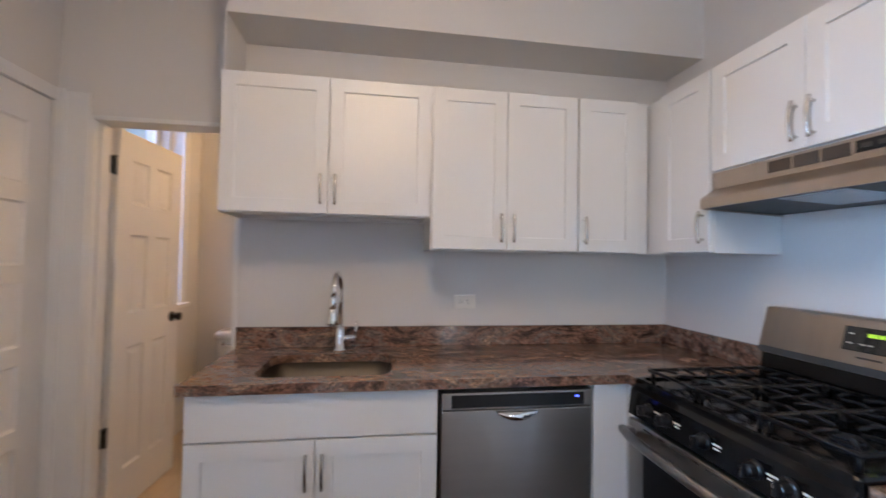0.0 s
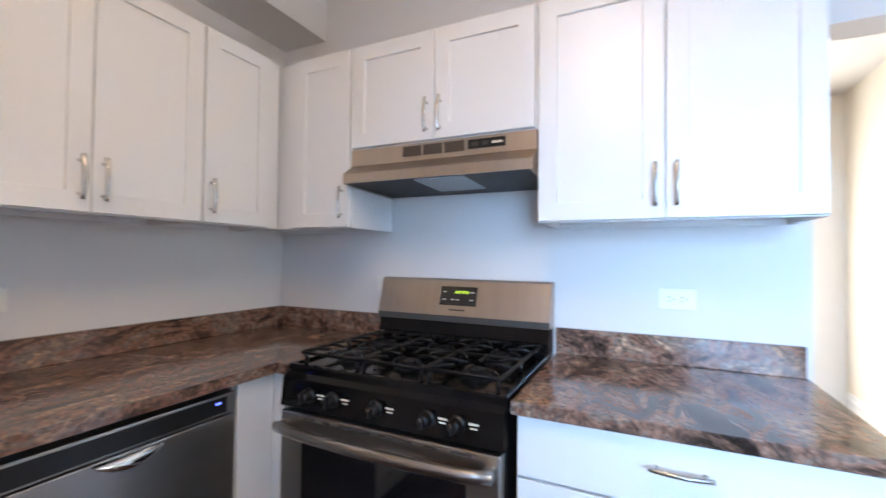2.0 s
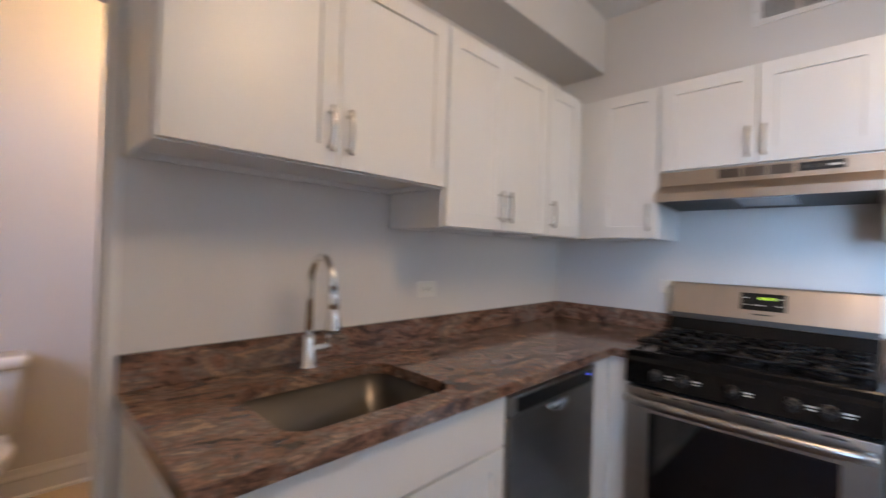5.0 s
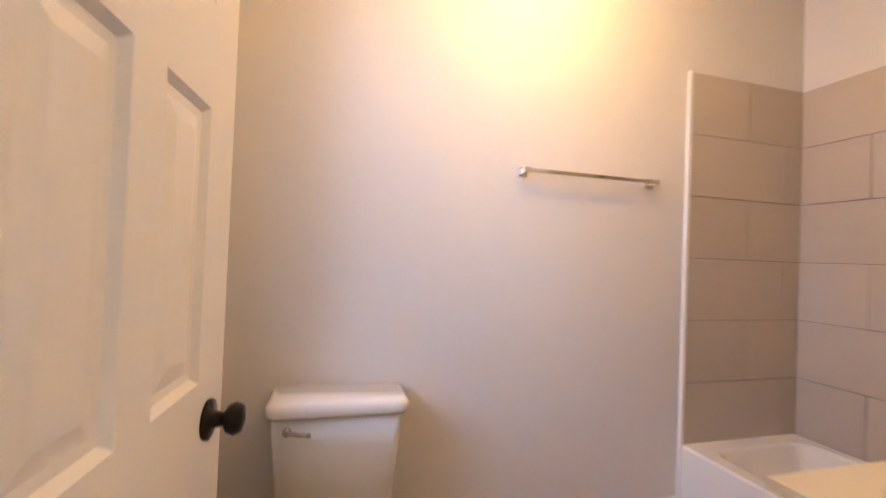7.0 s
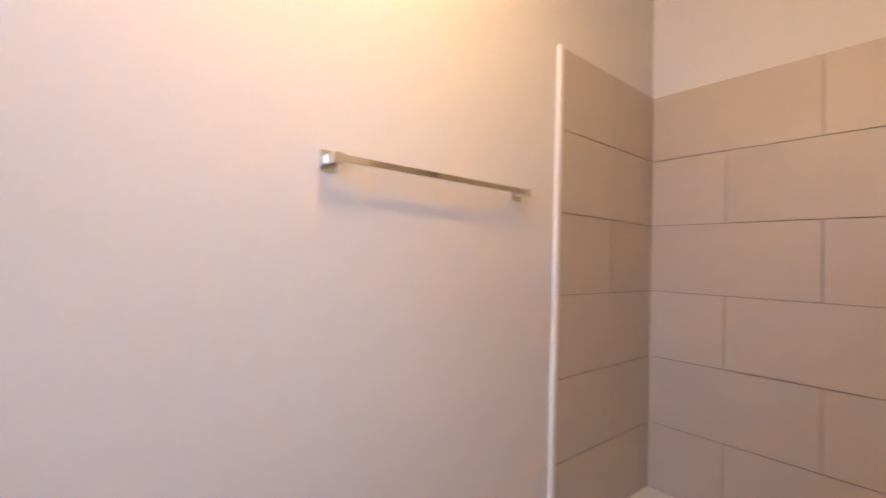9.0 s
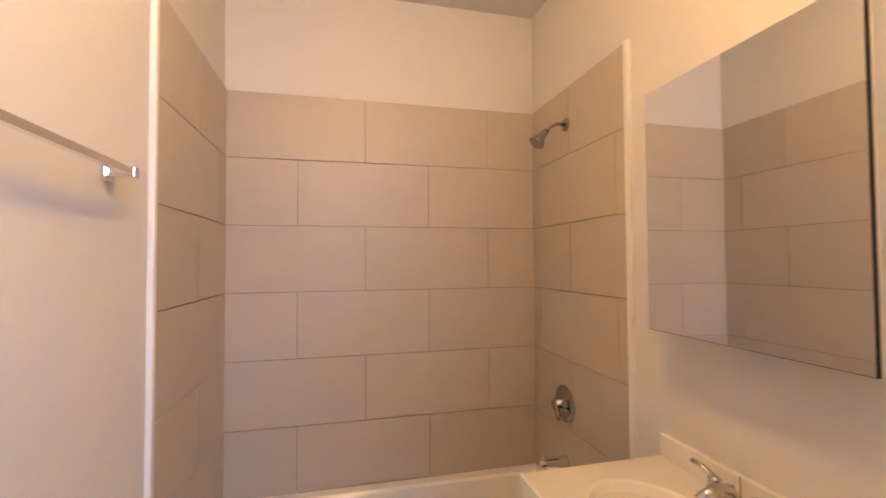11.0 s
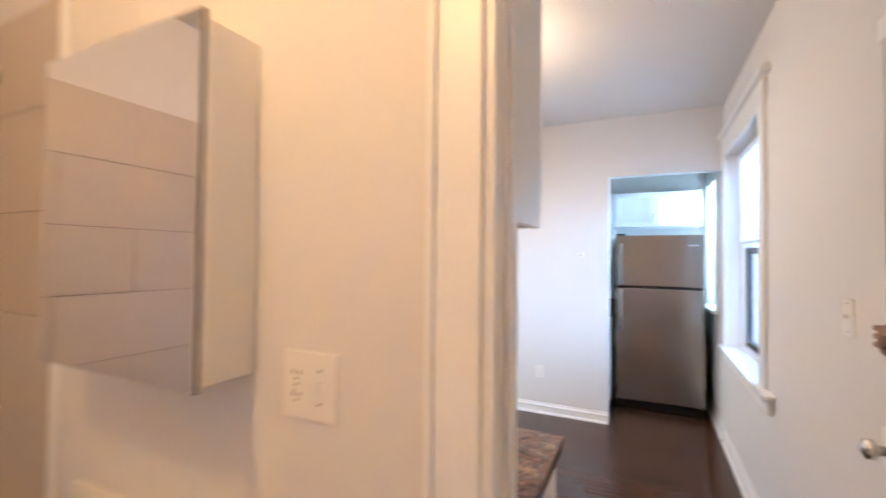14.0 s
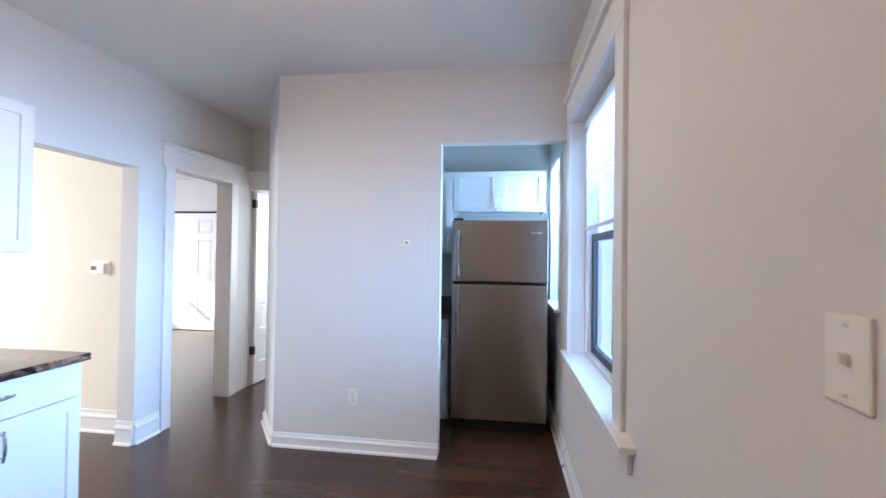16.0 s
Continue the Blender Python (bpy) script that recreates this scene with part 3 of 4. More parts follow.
casing("trim_window_bath", boxes((X_W - 0.14, X_W + 0.06, 0.42, 1.35, 0.975, 1.002), (X_W - 0.001, X_W + 0.018, 1.27, 1.36, 1.002, 2.5), (X_W - 0.001, X_W + 0.018, 0.41, 0.50, 1.002, 2.5), (X_W - 0.002, X_W + 0.02, 0.41, 1.36, 2.42, 2.5), bev=0.004), "white painted window trim")

blind = thing("window_blind", pose(-3.195, -2.70, 2.275), "white mini blind lowered over the upper sash", "blind")
part("head_rail", boxes((-0.018, 0.018, -0.53, 0.53, -0.025, 0.0), bev=0.002), BLIND, blind)
slat = bmesh.new()
rows_x = [(-0.012, 0.004), (-0.004, 0.0015), (0.004, -0.002), (0.012, -0.007)]
top = [[slat.verts.new((a, y, b)) for a, b in rows_x] for y in (-0.525, 0.525)]
for i in range(3):
    slat.faces.new((top[0][i], top[0][i + 1], top[1][i + 1], top[1][i]))
slat_mesh = mesh_of("slat", slat, BLIND)
for k in range(30):
    ob = new("slat", slat_mesh)
    ob.parent, ob.location = blind, (0, 0, -0.045 - 0.0205 * k)
part("bottom_rail", boxes((-0.014, 0.014, -0.525, 0.525, -0.682, -0.664), bev=0.003), BLIND, blind)
for y in (-0.38, 0.0, 0.38):
    part("cord", tube(bmesh.new(), [(0.014, y, -0.02), (0.014, y, -0.67)], 0.0012, 6), BLIND, blind)


# ---- cabinets ----
def shaker(x0, x1, z0, z1, y, t=0.02, rail=0.058):
    """A shaker front: stiles and rails round a sunk field; its back lies at y, its face at y - t."""
    bm = bmesh.new()
    rings = []
    f = y - t
    for inset, yy in ((0, y), (0, f + 0.0015), (0.0015, f), (rail, f), (rail + 0.002, f + 0.009)):
        rings.append([(x0 + inset, yy, z0 + inset), (x1 - inset, yy, z0 + inset), (x1 - inset, yy, z1 - inset), (x0 + inset, yy, z1 - inset)])
    return loft(bm, rings)


def slab(x0, x1, z0, z1, y, t=0.02):
    return boxes((x0, x1, y - t, y, z0, z1), bev=0.0015)


def pull(parent, x, z, y, vertical=True, length=0.128):
    """An arched bar pull with two feet, in front of the face at y."""
    bm = bmesh.new()
    n = 12
    path = []
    for k in range(n + 1):
        u = -1 + 2 * k / n
        o = 0.020 + 0.010 * (1 - u * u)
        path.append((x, y - o, z + u * length / 2) if vertical else (x + u * length / 2, y - o, z))
    tube(bm, path, 0.0058, 10, 1.15)
    for u in (-0.76, 0.76):
        o = 0.020 + 0.010 * (1 - u * u)
        a = (x, y, z + u * length / 2) if vertical else (x + u * length / 2, y, z)
        tube(bm, [a, (a[0], y - o, a[2])], 0.005, 8)
    return part("handle", bm, NICKEL, parent, "satin nickel bar pull", smooth=True)


def cabinet(name, m, w, z0, z1, depth, fronts, label, toe=False, group="", hollow=False):
    """A cabinet unit: carcass and fronts. The face of the carcass is at y = -depth, its left edge at x = 0.
    fronts: (kind, x0, x1, z0, z1, handle) where handle is None or (x, z, vertical)."""
    c = thing(name, m, label, "cabinet", group)
    bm = bmesh.new()
    rect = lambda e, z, f=0.0: [(e, -depth + e + f, z), (w - e, -depth + e + f, z), (w - e, -0.003 - e, z), (e, -0.003 - e, z)]
    if hollow:
        loft(bm, [rect(0, 0.10), rect(0, z1), rect(0.018, z1), rect(0.018, 0.118)])
    elif toe:
        loft(bm, [rect(0, z0 + 0.10), rect(0, z1)])
    else:
        loft(bm, [rect(0, z1), rect(0, z0), rect(0.018, z0), rect(0.018, z0 + 0.018)])
    if toe:
        part("toe_kick", boxes((0.002, w - 0.002, -depth + 0.07, -depth + 0.088, z0, z0 + 0.0995)), CAB, c)
    part("body", bm, CAB, c)
    for kind, x0, x1, a, b, hd in fronts:
        d = part("drawer_front" if kind == "slab" else "door", (slab if kind == "slab" else shaker)(x0 + 0.0018, x1 - 0.0018, a, b, -depth - 0.001), CAB, c)
        if hd:
            pull(d, hd[0], hd[1], -depth - 0.021, hd[2])
    return c


GW, GB = "white wall cabinets", "white base cabinets"
UD = 0.31
Z0, Z1 = 1.405, 2.145
# wall cabinets over the sink counter
cabinet("wall_cabinet", pose(-2.300, 0, 0), 0.899, 1.545, Z1, UD, [("door", 0.004, 0.450, 1.549, Z1 - 0.004, (0.420, 1.652, True)), ("door", 0.450, 0.895, 1.549, Z1 - 0.004, (0.480, 1.652, True))], "short white shaker wall cabinet above the sink", group=GW)
cabinet("wall_cabinet", pose(-1.400, 0, 0), 0.70, Z0, Z1, UD, [("door", 0.004, 0.35, Z0 + 0.004, Z1 - 0.004, (0.320, 1.508, True)), ("door", 0.35, 0.696, Z0 + 0.004, Z1 - 0.004, (0.380, 1.508, True))], "white shaker two-door wall cabinet", group=GW)
cabinet("wall_cabinet", pose(-0.699, 0, 0), 0.369, Z0, Z1, UD, [("door", 0.003, 0.305, Z0 + 0.004, Z1 - 0.004, (0.030, 1.508, True))], "narrow white shaker wall cabinet with blind corner", group=GW)
# wall cabinets on the range wall
RW = lambda y, z=0: pose(0, y, z, 0, 0, -90)
cabinet("wall_cabinet", RW(-0.002), 0.708, Z0, Z1, UD, [("door", 0.405, 0.704, Z0 + 0.004, Z1 - 0.004, (0.672, 1.508, True))], "narrow white shaker corner wall cabinet", group=GW)
cabinet("wall_cabinet", RW(-0.712), 0.764, 1.722, Z1, UD, [("door", 0.004, 0.382, 1.727, Z1 - 0.004, (0.352, 1.815, True)), ("door", 0.382, 0.760, 1.727, Z1 - 0.004, (0.408, 1.815, True))], "short white shaker wall cabinet above the hood", group=GW)
cabinet("wall_cabinet", RW(-1.478), 0.758, Z0, Z1, UD, [("door", 0.004, 0.379, Z0 + 0.004, Z1 - 0.004, (0.352, 1.508, True)), ("door", 0.379, 0.754, Z0 + 0.004, Z1 - 0.004, (0.408, 1.508, True))], "white shaker two-door wall cabinet beside the doorway", group=GW)
# base cabinets
BD = 0.60
cabinet("base_cabinet", pose(-2.285, 0, 0), 0.89, 0, 0.877, BD, [("slab", 0.003, 0.887, 0.712, 0.872, None), ("door", 0.003, 0.443, 0.112, 0.704, (0.415, 0.598, True)), ("door", 0.447, 0.887, 0.112, 0.704, (0.472, 0.598, True))], "white shaker sink base cabinet", True, GB, True)
cabinet("base_cabinet", pose(-0.775, 0, 0), 0.773, 0, 0.877, BD, [("slab", 0.003, 0.150, 0.112, 0.872, None)], "white corner base cabinet with plain filler", True, GB)
cabinet("base_cabinet", RW(-1.494), 0.755, 0, 0.877, BD, [("slab", 0.003, 0.752, 0.716, 0.872, (0.382, 0.808, False)), ("door", 0.003, 0.376, 0.112, 0.708, (0.350, 0.608, True)), ("door", 0.380, 0.752, 0.112, 0.708, (0.408, 0.608, True))], "white shaker base cabinet with one drawer", True, GB)
single("cabinet_filler", boxes((-0.62, -0.585, -0.709, -0.604, 0.10, 0.876), bev=0.001), CAB, "white filler panel between dishwasher and range", "filler panel")


# ---- worktops ----
def worktop_with_hole(x0, x1, y0, y1, z0, z1, hole):
    """A slab with a rounded sink cut-out."""
    bm = bmesh.new()
    hx0, hx1, hy0, hy1 = hole
    n = 5
    inner = rounded(hx0, hx1, hy0, hy1, 0, 0.07, n)
    corners = [(x1, y1), (x0, y1), (x0, y0), (x1, y0)]
    outer = [(*corners[k // (n + 1)], 0) for k in range(len(inner))]
    at = lambda ring, z: [(x, y, z) for x, y, _ in ring]
    rings = [at(inner, z0), at(inner, z1), at(outer, z1), at(outer, z0), at(inner, z0)]
    loft(bm, rings, False, False)
    bmesh.ops.remove_doubles(bm, verts=bm.verts, dist=0.0002)
    bmesh.ops.recalc_face_normals(bm, faces=bm.faces)
    return bm


top1 = thing("worktop", pose(0, 0, 0), "polished brown granite worktop with sink cut-out", "worktop")
part("slab", worktop_with_hole(-2.302, -0.001, -0.645, -0.001, 0.879, 0.915, (-2.085, -1.565, -0.56, -0.185)), GRANITE, top1)
part("corner_slab", boxes((-0.64, -0.001, -0.708, -0.6455, 0.879, 0.915)), GRANITE, top1)
part("backsplash", boxes((-2.302, -0.023, -0.022, -0.001, 0.9155, 1.015), bev=0.002), GRANITE, top1)
part("backsplash", boxes((-0.022, -0.001, -0.708, -0.001, 0.9155, 1.015), bev=0.002), GRANITE, top1)
top2 = thing("worktop", pose(0, 0, 0), "polished brown granite worktop beside the range", "worktop")
part("slab", boxes((-0.645, -0.001, -2.272, -1.486, 0.879, 0.915), bev=0.003), GRANITE, top2)
part("backsplash", boxes((-0.022, -0.001, -2.265, -1.486, 0.9155, 1.015), bev=0.002), GRANITE, top2)

sink = thing("sink", pose(-1.825, -0.3725, 0.878), "undermount stainless steel kitchen sink", "sink")
bm = bmesh.new()
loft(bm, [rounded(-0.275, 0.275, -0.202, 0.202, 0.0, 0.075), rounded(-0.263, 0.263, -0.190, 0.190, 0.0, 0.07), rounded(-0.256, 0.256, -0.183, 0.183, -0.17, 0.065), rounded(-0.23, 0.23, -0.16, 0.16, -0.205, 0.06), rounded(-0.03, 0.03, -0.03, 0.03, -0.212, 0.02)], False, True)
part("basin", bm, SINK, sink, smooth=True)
bm = bmesh.new()
lathe(bm, [(0.045, -0.210), (0.045, -0.206), (0.038, -0.204), (0.03, -0.209), (0.004, -0.209)], 0, 0, 0, 24)
part("drain", bm, CHROME, sink, "chrome drain strainer", smooth=True)

faucet = thing("kitchen_faucet", pose(-1.803, -0.105, 0.9155), "chrome gooseneck pull-down kitchen faucet", "faucet")
bm = bmesh.new()
lathe(bm, [(0.030, 0), (0.030, 0.006), (0.024, 0.012), (0.023, 0.085), (0.018, 0.10), (0.016, 0.11)], seg=20)
part("base", bm, CHROME, faucet, smooth=True)
SWING = pose(0, 0, 0, 0, 0, -6)
path = [(0, 0, 0.10), (0, 0, 0.26)] + [(0, -0.088 + 0.088 * math.cos(a), 0.285 + 0.088 * math.sin(a)) for a in [math.pi * k / 12 for k in range(12)]] + [(0, -0.178, 0.262)]
bm = tube(bmesh.new(), path, 0.0125, 14)
bm.transform(SWING)
part("spout", bm, CHROME, faucet, smooth=True)
bm = bmesh.new()
lathe(bm, [(0.0145, 0.268), (0.0165, 0.262), (0.0165, 0.222), (0.0145, 0.219), (0.0145, 0.214), (0.0175, 0.211), (0.0185, 0.195), (0.0255, 0.158), (0.0245, 0.150), (0.006, 0.149)], 0, -0.180, 0, 20)
bm.transform(SWING)
part("spray_head", bm, CHROME, faucet, "chrome spray head with dark nozzle", smooth=True)
bm = bmesh.new()
lathe(bm, [(0.020, 0.0), (0.020, 0.002), (0.003, 0.003)], 0, -0.180, 0.145, 18)
bm.transform(SWING)
part("nozzle", bm, BLACK, faucet)
bm = tube(bmesh.new(), [(0.018, 0, 0.058), (0.075, 0, 0.060)], 0.014, 14)
tube(bm, [(0.070, 0.0, 0.058), (0.076, 0.0, 0.095), (0.078, 0.0, 0.145)], [0.009, 0.007, 0.006], 10)
part("lever", bm, CHROME, faucet, smooth=True)

# ---- dishwasher ----
dw = thing("dishwasher", pose(-1.388, 0, 0), "stainless steel dishwasher under the worktop", "dishwasher")
part("body", boxes((0.002, 0.606, -0.575, -0.02, 0.10, 0.868)), BLACK, dw)
part("front", boxes((0.004, 0.604, -0.628, -0.577, 0.125, 0.790), bev=0.004), STEEL, dw)
part("control_panel", boxes((0.004, 0.604, -0.631, -0.577, 0.794, 0.858), bev=0.004), STEEL, dw)
part("control_strip", boxes((0.04, 0.570, -0.6335, -0.630, 0.802, 0.850), bev=0.001), BLACK, dw, "dark glossy control strip")
bm = bmesh.new()
n = 14
loft(bm, [[(0.30 + 0.085 * u, -0.6285 - d * (1 - u * u * 0.55), 0.786 - 0.006 * 0 - s) for u, d, s in [(-1 + 2 * k / n, dd, ss + 0.034 * (1 - (-1 + 2 * k / n) ** 2) * g) for k in range(n + 1)]] for dd, ss, g in ((0.002, 0.0, 0.0), (0.016, 0.004, 0.25), (0.016, 0.006, 0.8), (0.002, 0.008, 1.0))], True, True)
part("handle", bm, CHROME, dw, "curved steel pocket handle", smooth=True)
part("indicator", boxes((0.532, 0.548, -0.6345, -0.633, 0.832, 0.838)), BLUELED, dw, "lit blue indicator")
part("toe_panel", boxes((0.01, 0.60, -0.545, -0.52, 0.005, 0.10)), BLACK, dw)

# ---- gas range ----
rng = thing("gas_range", RW(-0.715), "stainless steel gas range with black cooktop", "range")
RX = 0.765
part("body", boxes((0.004, RX - 0.004, -0.64, -0.03, 0.03, 0.888)), BLACK, rng)
bm = bmesh.new()
loft(bm, [rounded(0, RX, -0.655, -0.06, 0.888, 0.012), rounded(0, RX, -0.655, -0.06, 0.920, 0.012), rounded(0.004, RX - 0.004, -0.651, -0.064, 0.926, 0.012), rounded(0.018, RX - 0.018, -0.636, -0.078, 0.926, 0.014), rounded(0.026, RX - 0.026, -0.628, -0.086, 0.918, 0.014)])
part("cooktop", bm, ENAMEL, rng, "black enamel cooktop")
bm = bmesh.new()
prof = [(-0.655, 0.900), (-0.672, 0.885), (-0.682, 0.795), (-0.64, 0.79)]
loft(bm, [[(x, y, z) for y, z in prof] for x in (0.001, RX - 0.001)])
part("knob_panel", bm, ENAMEL, rng, "black knob panel")
for k, x in enumerate((0.12, 0.215, 0.375, 0.545, 0.635)):
    bm = bmesh.new()
    lathe(bm, [(0.024, -0.676), (0.024, -0.684), (0.019, -0.688), (0.017, -0.708), (0.012, -0.712)], x, 0, 0.842, 18, axis="y")
    box(bm, x - 0.005, x + 0.005, -0.722, -0.705, 0.825, 0.859, 0.002)
    kn = part("knob", bm, BLACK, rng, "black control knob", smooth=False)
    part("knob_mark", boxes((x - 0.0015, x + 0.0015, -0.7232, -0.7222, 0.846, 0.857)), NICKEL, kn)
    bm = boxes((x + 0.034, x + 0.062, -0.6815, -0.6785, 0.846, 0.851), (x + 0.038, x + 0.058, -0.682, -0.679, 0.836, 0.840))
    part("print_mark", bm, PLATE, rng, "pale printed mark")
part("door", boxes((0.006, RX - 0.006, -0.685, -0.642, 0.215, 0.782), bev=0.006), STEEL, rng)
part("oven_window", boxes((0.10, RX - 0.10, -0.6885, -0.684, 0.30, 0.690), bev=0.001), OVENGLASS, rng, "dark oven window")
for x0, x1 in ((0.10, 0.15), (0.18, 0.21), (0.24, 0.36), (0.39, 0.50), (0.54, 0.58), (0.62, 0.68)):
    part("vent_slot", boxes((x0, x1, -0.6862, -0.6835, 0.765, 0.771)), SLOT, rng)
n = 14
path = [(0.02 + (RX - 0.04) * k / n, -0.712 - 0.032 * (1 - (2 * k / n - 1) ** 2) ** 0.6, 0.738) for k in range(n + 1)]
bm = tube(bmesh.new(), path, 0.0165, 14, 1.3)
for x in (0.035, RX - 0.035):
    box(bm, x - 0.016, x + 0.016, -0.725, -0.683, 0.722, 0.754, 0.004)
part("door_handle", bm, STEEL, rng, "curved steel oven handle", smooth=True)
part("drawer", boxes((0.006, RX - 0.006, -0.682, -0.642, 0.06, 0.205), bev=0.005), STEEL, rng)
for x in (0.06, RX - 0.06):
    for y in (-0.58, -0.10):
        bm = bmesh.new()
        lathe(bm, [(0.018, 0.0), (0.018, 0.012), (0.010, 0.016), (0.010, 0.032)], x, y, 0, 12)
        part("foot", bm, BLACK, rng)
bm = bmesh.new()
prof = [(-0.028, 0.918), (-0.115, 0.918), (-0.10, 1.02), (-0.028, 1.02)]
loft(bm, [[(x, y, z) for y, z in prof] for x in (0.003, RX - 0.003)])
part("back_riser", bm, ENAMEL, rng, "black backguard base")
bm = bmesh.new()
prof = [(-0.026, 1.018), (-0.112, 1.018), (-0.114, 1.045), (-0.074, 1.188), (-0.066, 1.194), (-0.026, 1.194)]
loft(bm, [[(x, y, z) for y, z in prof] for x in (0.0, RX)])
part("backguard", bm, HOODSTEEL, rng, "brushed steel backguard")
part("backguard_trim", boxes((0.0, RX, -0.1155, -0.111, 1.019, 1.044), bev=0.001), SLOT, rng, "dark trim strip")
tilt = pose(0.382, -0.0925, 1.125, -15.5)
bm = boxes((-0.083, 0.083, -0.004, 0.004, -0.040, 0.040), bev=0.002)
bm.transform(tilt)
disp = part("display", bm, OVENGLASS, rng, "black clock display")
for x in (-0.012, 0.003, 0.020, 0.035):
    bm = boxes((x, x + 0.011, -0.0052, -0.0042, 0.010, 0.022))
    bm.transform(tilt)
    part("clock_digit", bm, LCD, disp, "lit green clock digit")
for x, z in ((-0.068, 0.014), (-0.068, -0.018), (-0.03, -0.018), (-0.008, -0.018), (0.055, 0.014), (0.055, -0.018)):
    bm = boxes((x, x + 0.014, -0.0052, -0.0042, z, z + 0.004))
    bm.transform(tilt)
    part("button_mark", bm, PLATE, disp)
bm = boxes((-0.035, 0.035, -0.0025, 0.001, -0.062, -0.056))
bm.transform(tilt)
part("name_mark", bm, SLOT, rng)


def grate(x0, x1):
    """One cast-iron grate section with arched fingers over two burners."""
    bm = bmesh.new()
    y0, y1, z = -0.615, -0.135, 0.958
    r = 0.0065
    tube(bm, [(x0, y0, z), (x1, y0, z), (x1, y1, z), (x0, y1, z), (x0, y0, z)], r, 8)
    xm, ym = (x0 + x1) / 2, (y0 + y1) / 2
    tube(bm, [(x0, ym, z), (x1, ym, z)], r, 8)
    for yc in ((y0 + ym) / 2, (ym + y1) / 2):
        for sx, sy in ((-1, 0), (1, 0), (0, -1), (0, 1), (-1, -1), (1, -1), (-1, 1), (1, 1)):
            ex, ey = (x1 - x0) / 2 * sx, (ym - y0) / 2 * sy
            d = 0.26 if (sx == 0 or sy == 0) else 0.45
            tube(bm, [(xm + ex, yc + ey, z), (xm + ex * 0.7, yc + ey * 0.7, z + 0.008), (xm + ex * d, yc + ey * d, z + 0.003)], r * 0.9, 6)
    for x in (x0 + 0.01, x1 - 0.01):
        for y in (y0 + 0.01, ym, y1 - 0.01):
            tube(bm, [(x, y, 0.919), (x, y, z)], 0.007, 6)
    return bm


for x0, x1 in ((0.03, 0.262), (0.268, 0.497), (0.503, 0.735)):
    part("grate", grate(x0, x1), IRON, rng, "black cast-iron grate", smooth=True)
for x in (0.146, 0.382, 0.619):
    for y in (-0.495, -0.255):
        bm = bmesh.new()
        lathe(bm, [(0.052, 0.919), (0.052, 0.925), (0.036, 0.928), (0.036, 0.938), (0.030, 0.941), (0.030, 0.946), (0.004, 0.948)], x, y, 0, 22)
        part("burner", bm, IRON, rng, "black burner cap on grey ring", smooth=False)

# ---- range hood ----
hood = thing("range_hood", RW(-0.713), "brushed steel under-cabinet range hood", "range hood")
HW = 0.762
bm = bmesh.new()
prof = [(-0.004, 1.7195), (-0.322, 1.7195), (-0.322, 1.655), (-0.335, 1.645), (-0.374, 1.618), (-0.378, 1.612), (-0.378, 1.577), (-0.368, 1.577), (-0.368, 1.592), (-0.004, 1.592)]
loft(bm, [[(x, y, z) for y, z in prof] for x in (0.002, HW)])
part("shell", bm, HOODSTEEL, hood)
for x in (0.003, HW - 0.009):
    bm = bmesh.new()
    loft(bm, [[(xx, -0.367, 1.591), (xx, -0.367, 1.574), (xx, -0.02, 1.558), (xx, -0.006, 1.558), (xx, -0.006, 1.591)] for xx in (x, x + 0.006)])
    part("side_skirt", bm, HOODSTEEL, hood)
bm = bmesh.new()
loft(bm, [[(x, -0.365, 1.578), (x, -0.02, 1.564), (x, -0.02, 1.574), (x, -0.365, 1.588)] for x in (0.012, HW - 0.012)])
part("filter", bm, PAPER, hood, "dark mesh grease filter")
bm = bmesh.new()
loft(bm, [[(x, -0.35, 1.5735), (x, -0.12, 1.564), (x, -0.12, 1.569), (x, -0.35, 1.5785)] for x in (0.31, 0.51)])
part("light_lens", bm, LENS, hood, "clear light cover")
for k in range(3):
    part("vent_grille", boxes((0.245 + 0.088 * k, 0.325 + 0.088 * k, -0.3240, -0.321, 1.672, 1.711)), GRILLE, hood, "dark brown vent opening")
part("control_panel", boxes((0.515, 0.655, -0.3255, -0.321, 1.676, 1.709), bev=0.001), BLACK, hood, "black switch panel")
part("switch", boxes((0.53, 0.555, -0.3285, -0.3250, 1.686, 1.698), (0.572, 0.592, -0.3285, -0.3250, 1.686, 1.698)), SLOT, hood)
part("switch_mark", boxes((0.607, 0.645, -0.3265, -0.3252, 1.688, 1.696)), PLATE, hood)


# ---- wall plates and small fixtures ----
def plate(name, m, w, h, label, category, slots=(), toggles=(), screws=()):
    t = thing(name, m, label, category)
    part("cover", boxes((-w / 2, w / 2, -0.006, -0.0005, -h / 2, h / 2), bev=0.002), PLATE, t)
    for x0, x1, z0, z1 in slots:
        part("slot", boxes((x0, x1, -0.0068, -0.0055, z0, z1)), SLOT, t)
    for x, z in toggles:
        part("toggle", boxes((x - 0.005, x + 0.005, -0.017, -0.006, z - 0.004, z + 0.010), bev=0.001), PLATE, t)
    for x, z in screws:
        bm = bmesh.new()
        lathe(bm, [(0.0032, -0.006), (0.0032, -0.0072), (0.001, -0.0074)], x, 0, z, 10, axis="y")
        part("screw", bm, NICKEL, t)
    return t


def sideways_slots():
    s = []
    for c in (-0.020, 0.020):
        s += [(c - 0.010, c - 0.002, 0.006, 0.0085), (c - 0.010, c - 0.002, -0.0085, -0.006), (c + 0.006, c + 0.010, -0.002, 0.002)]
    return s


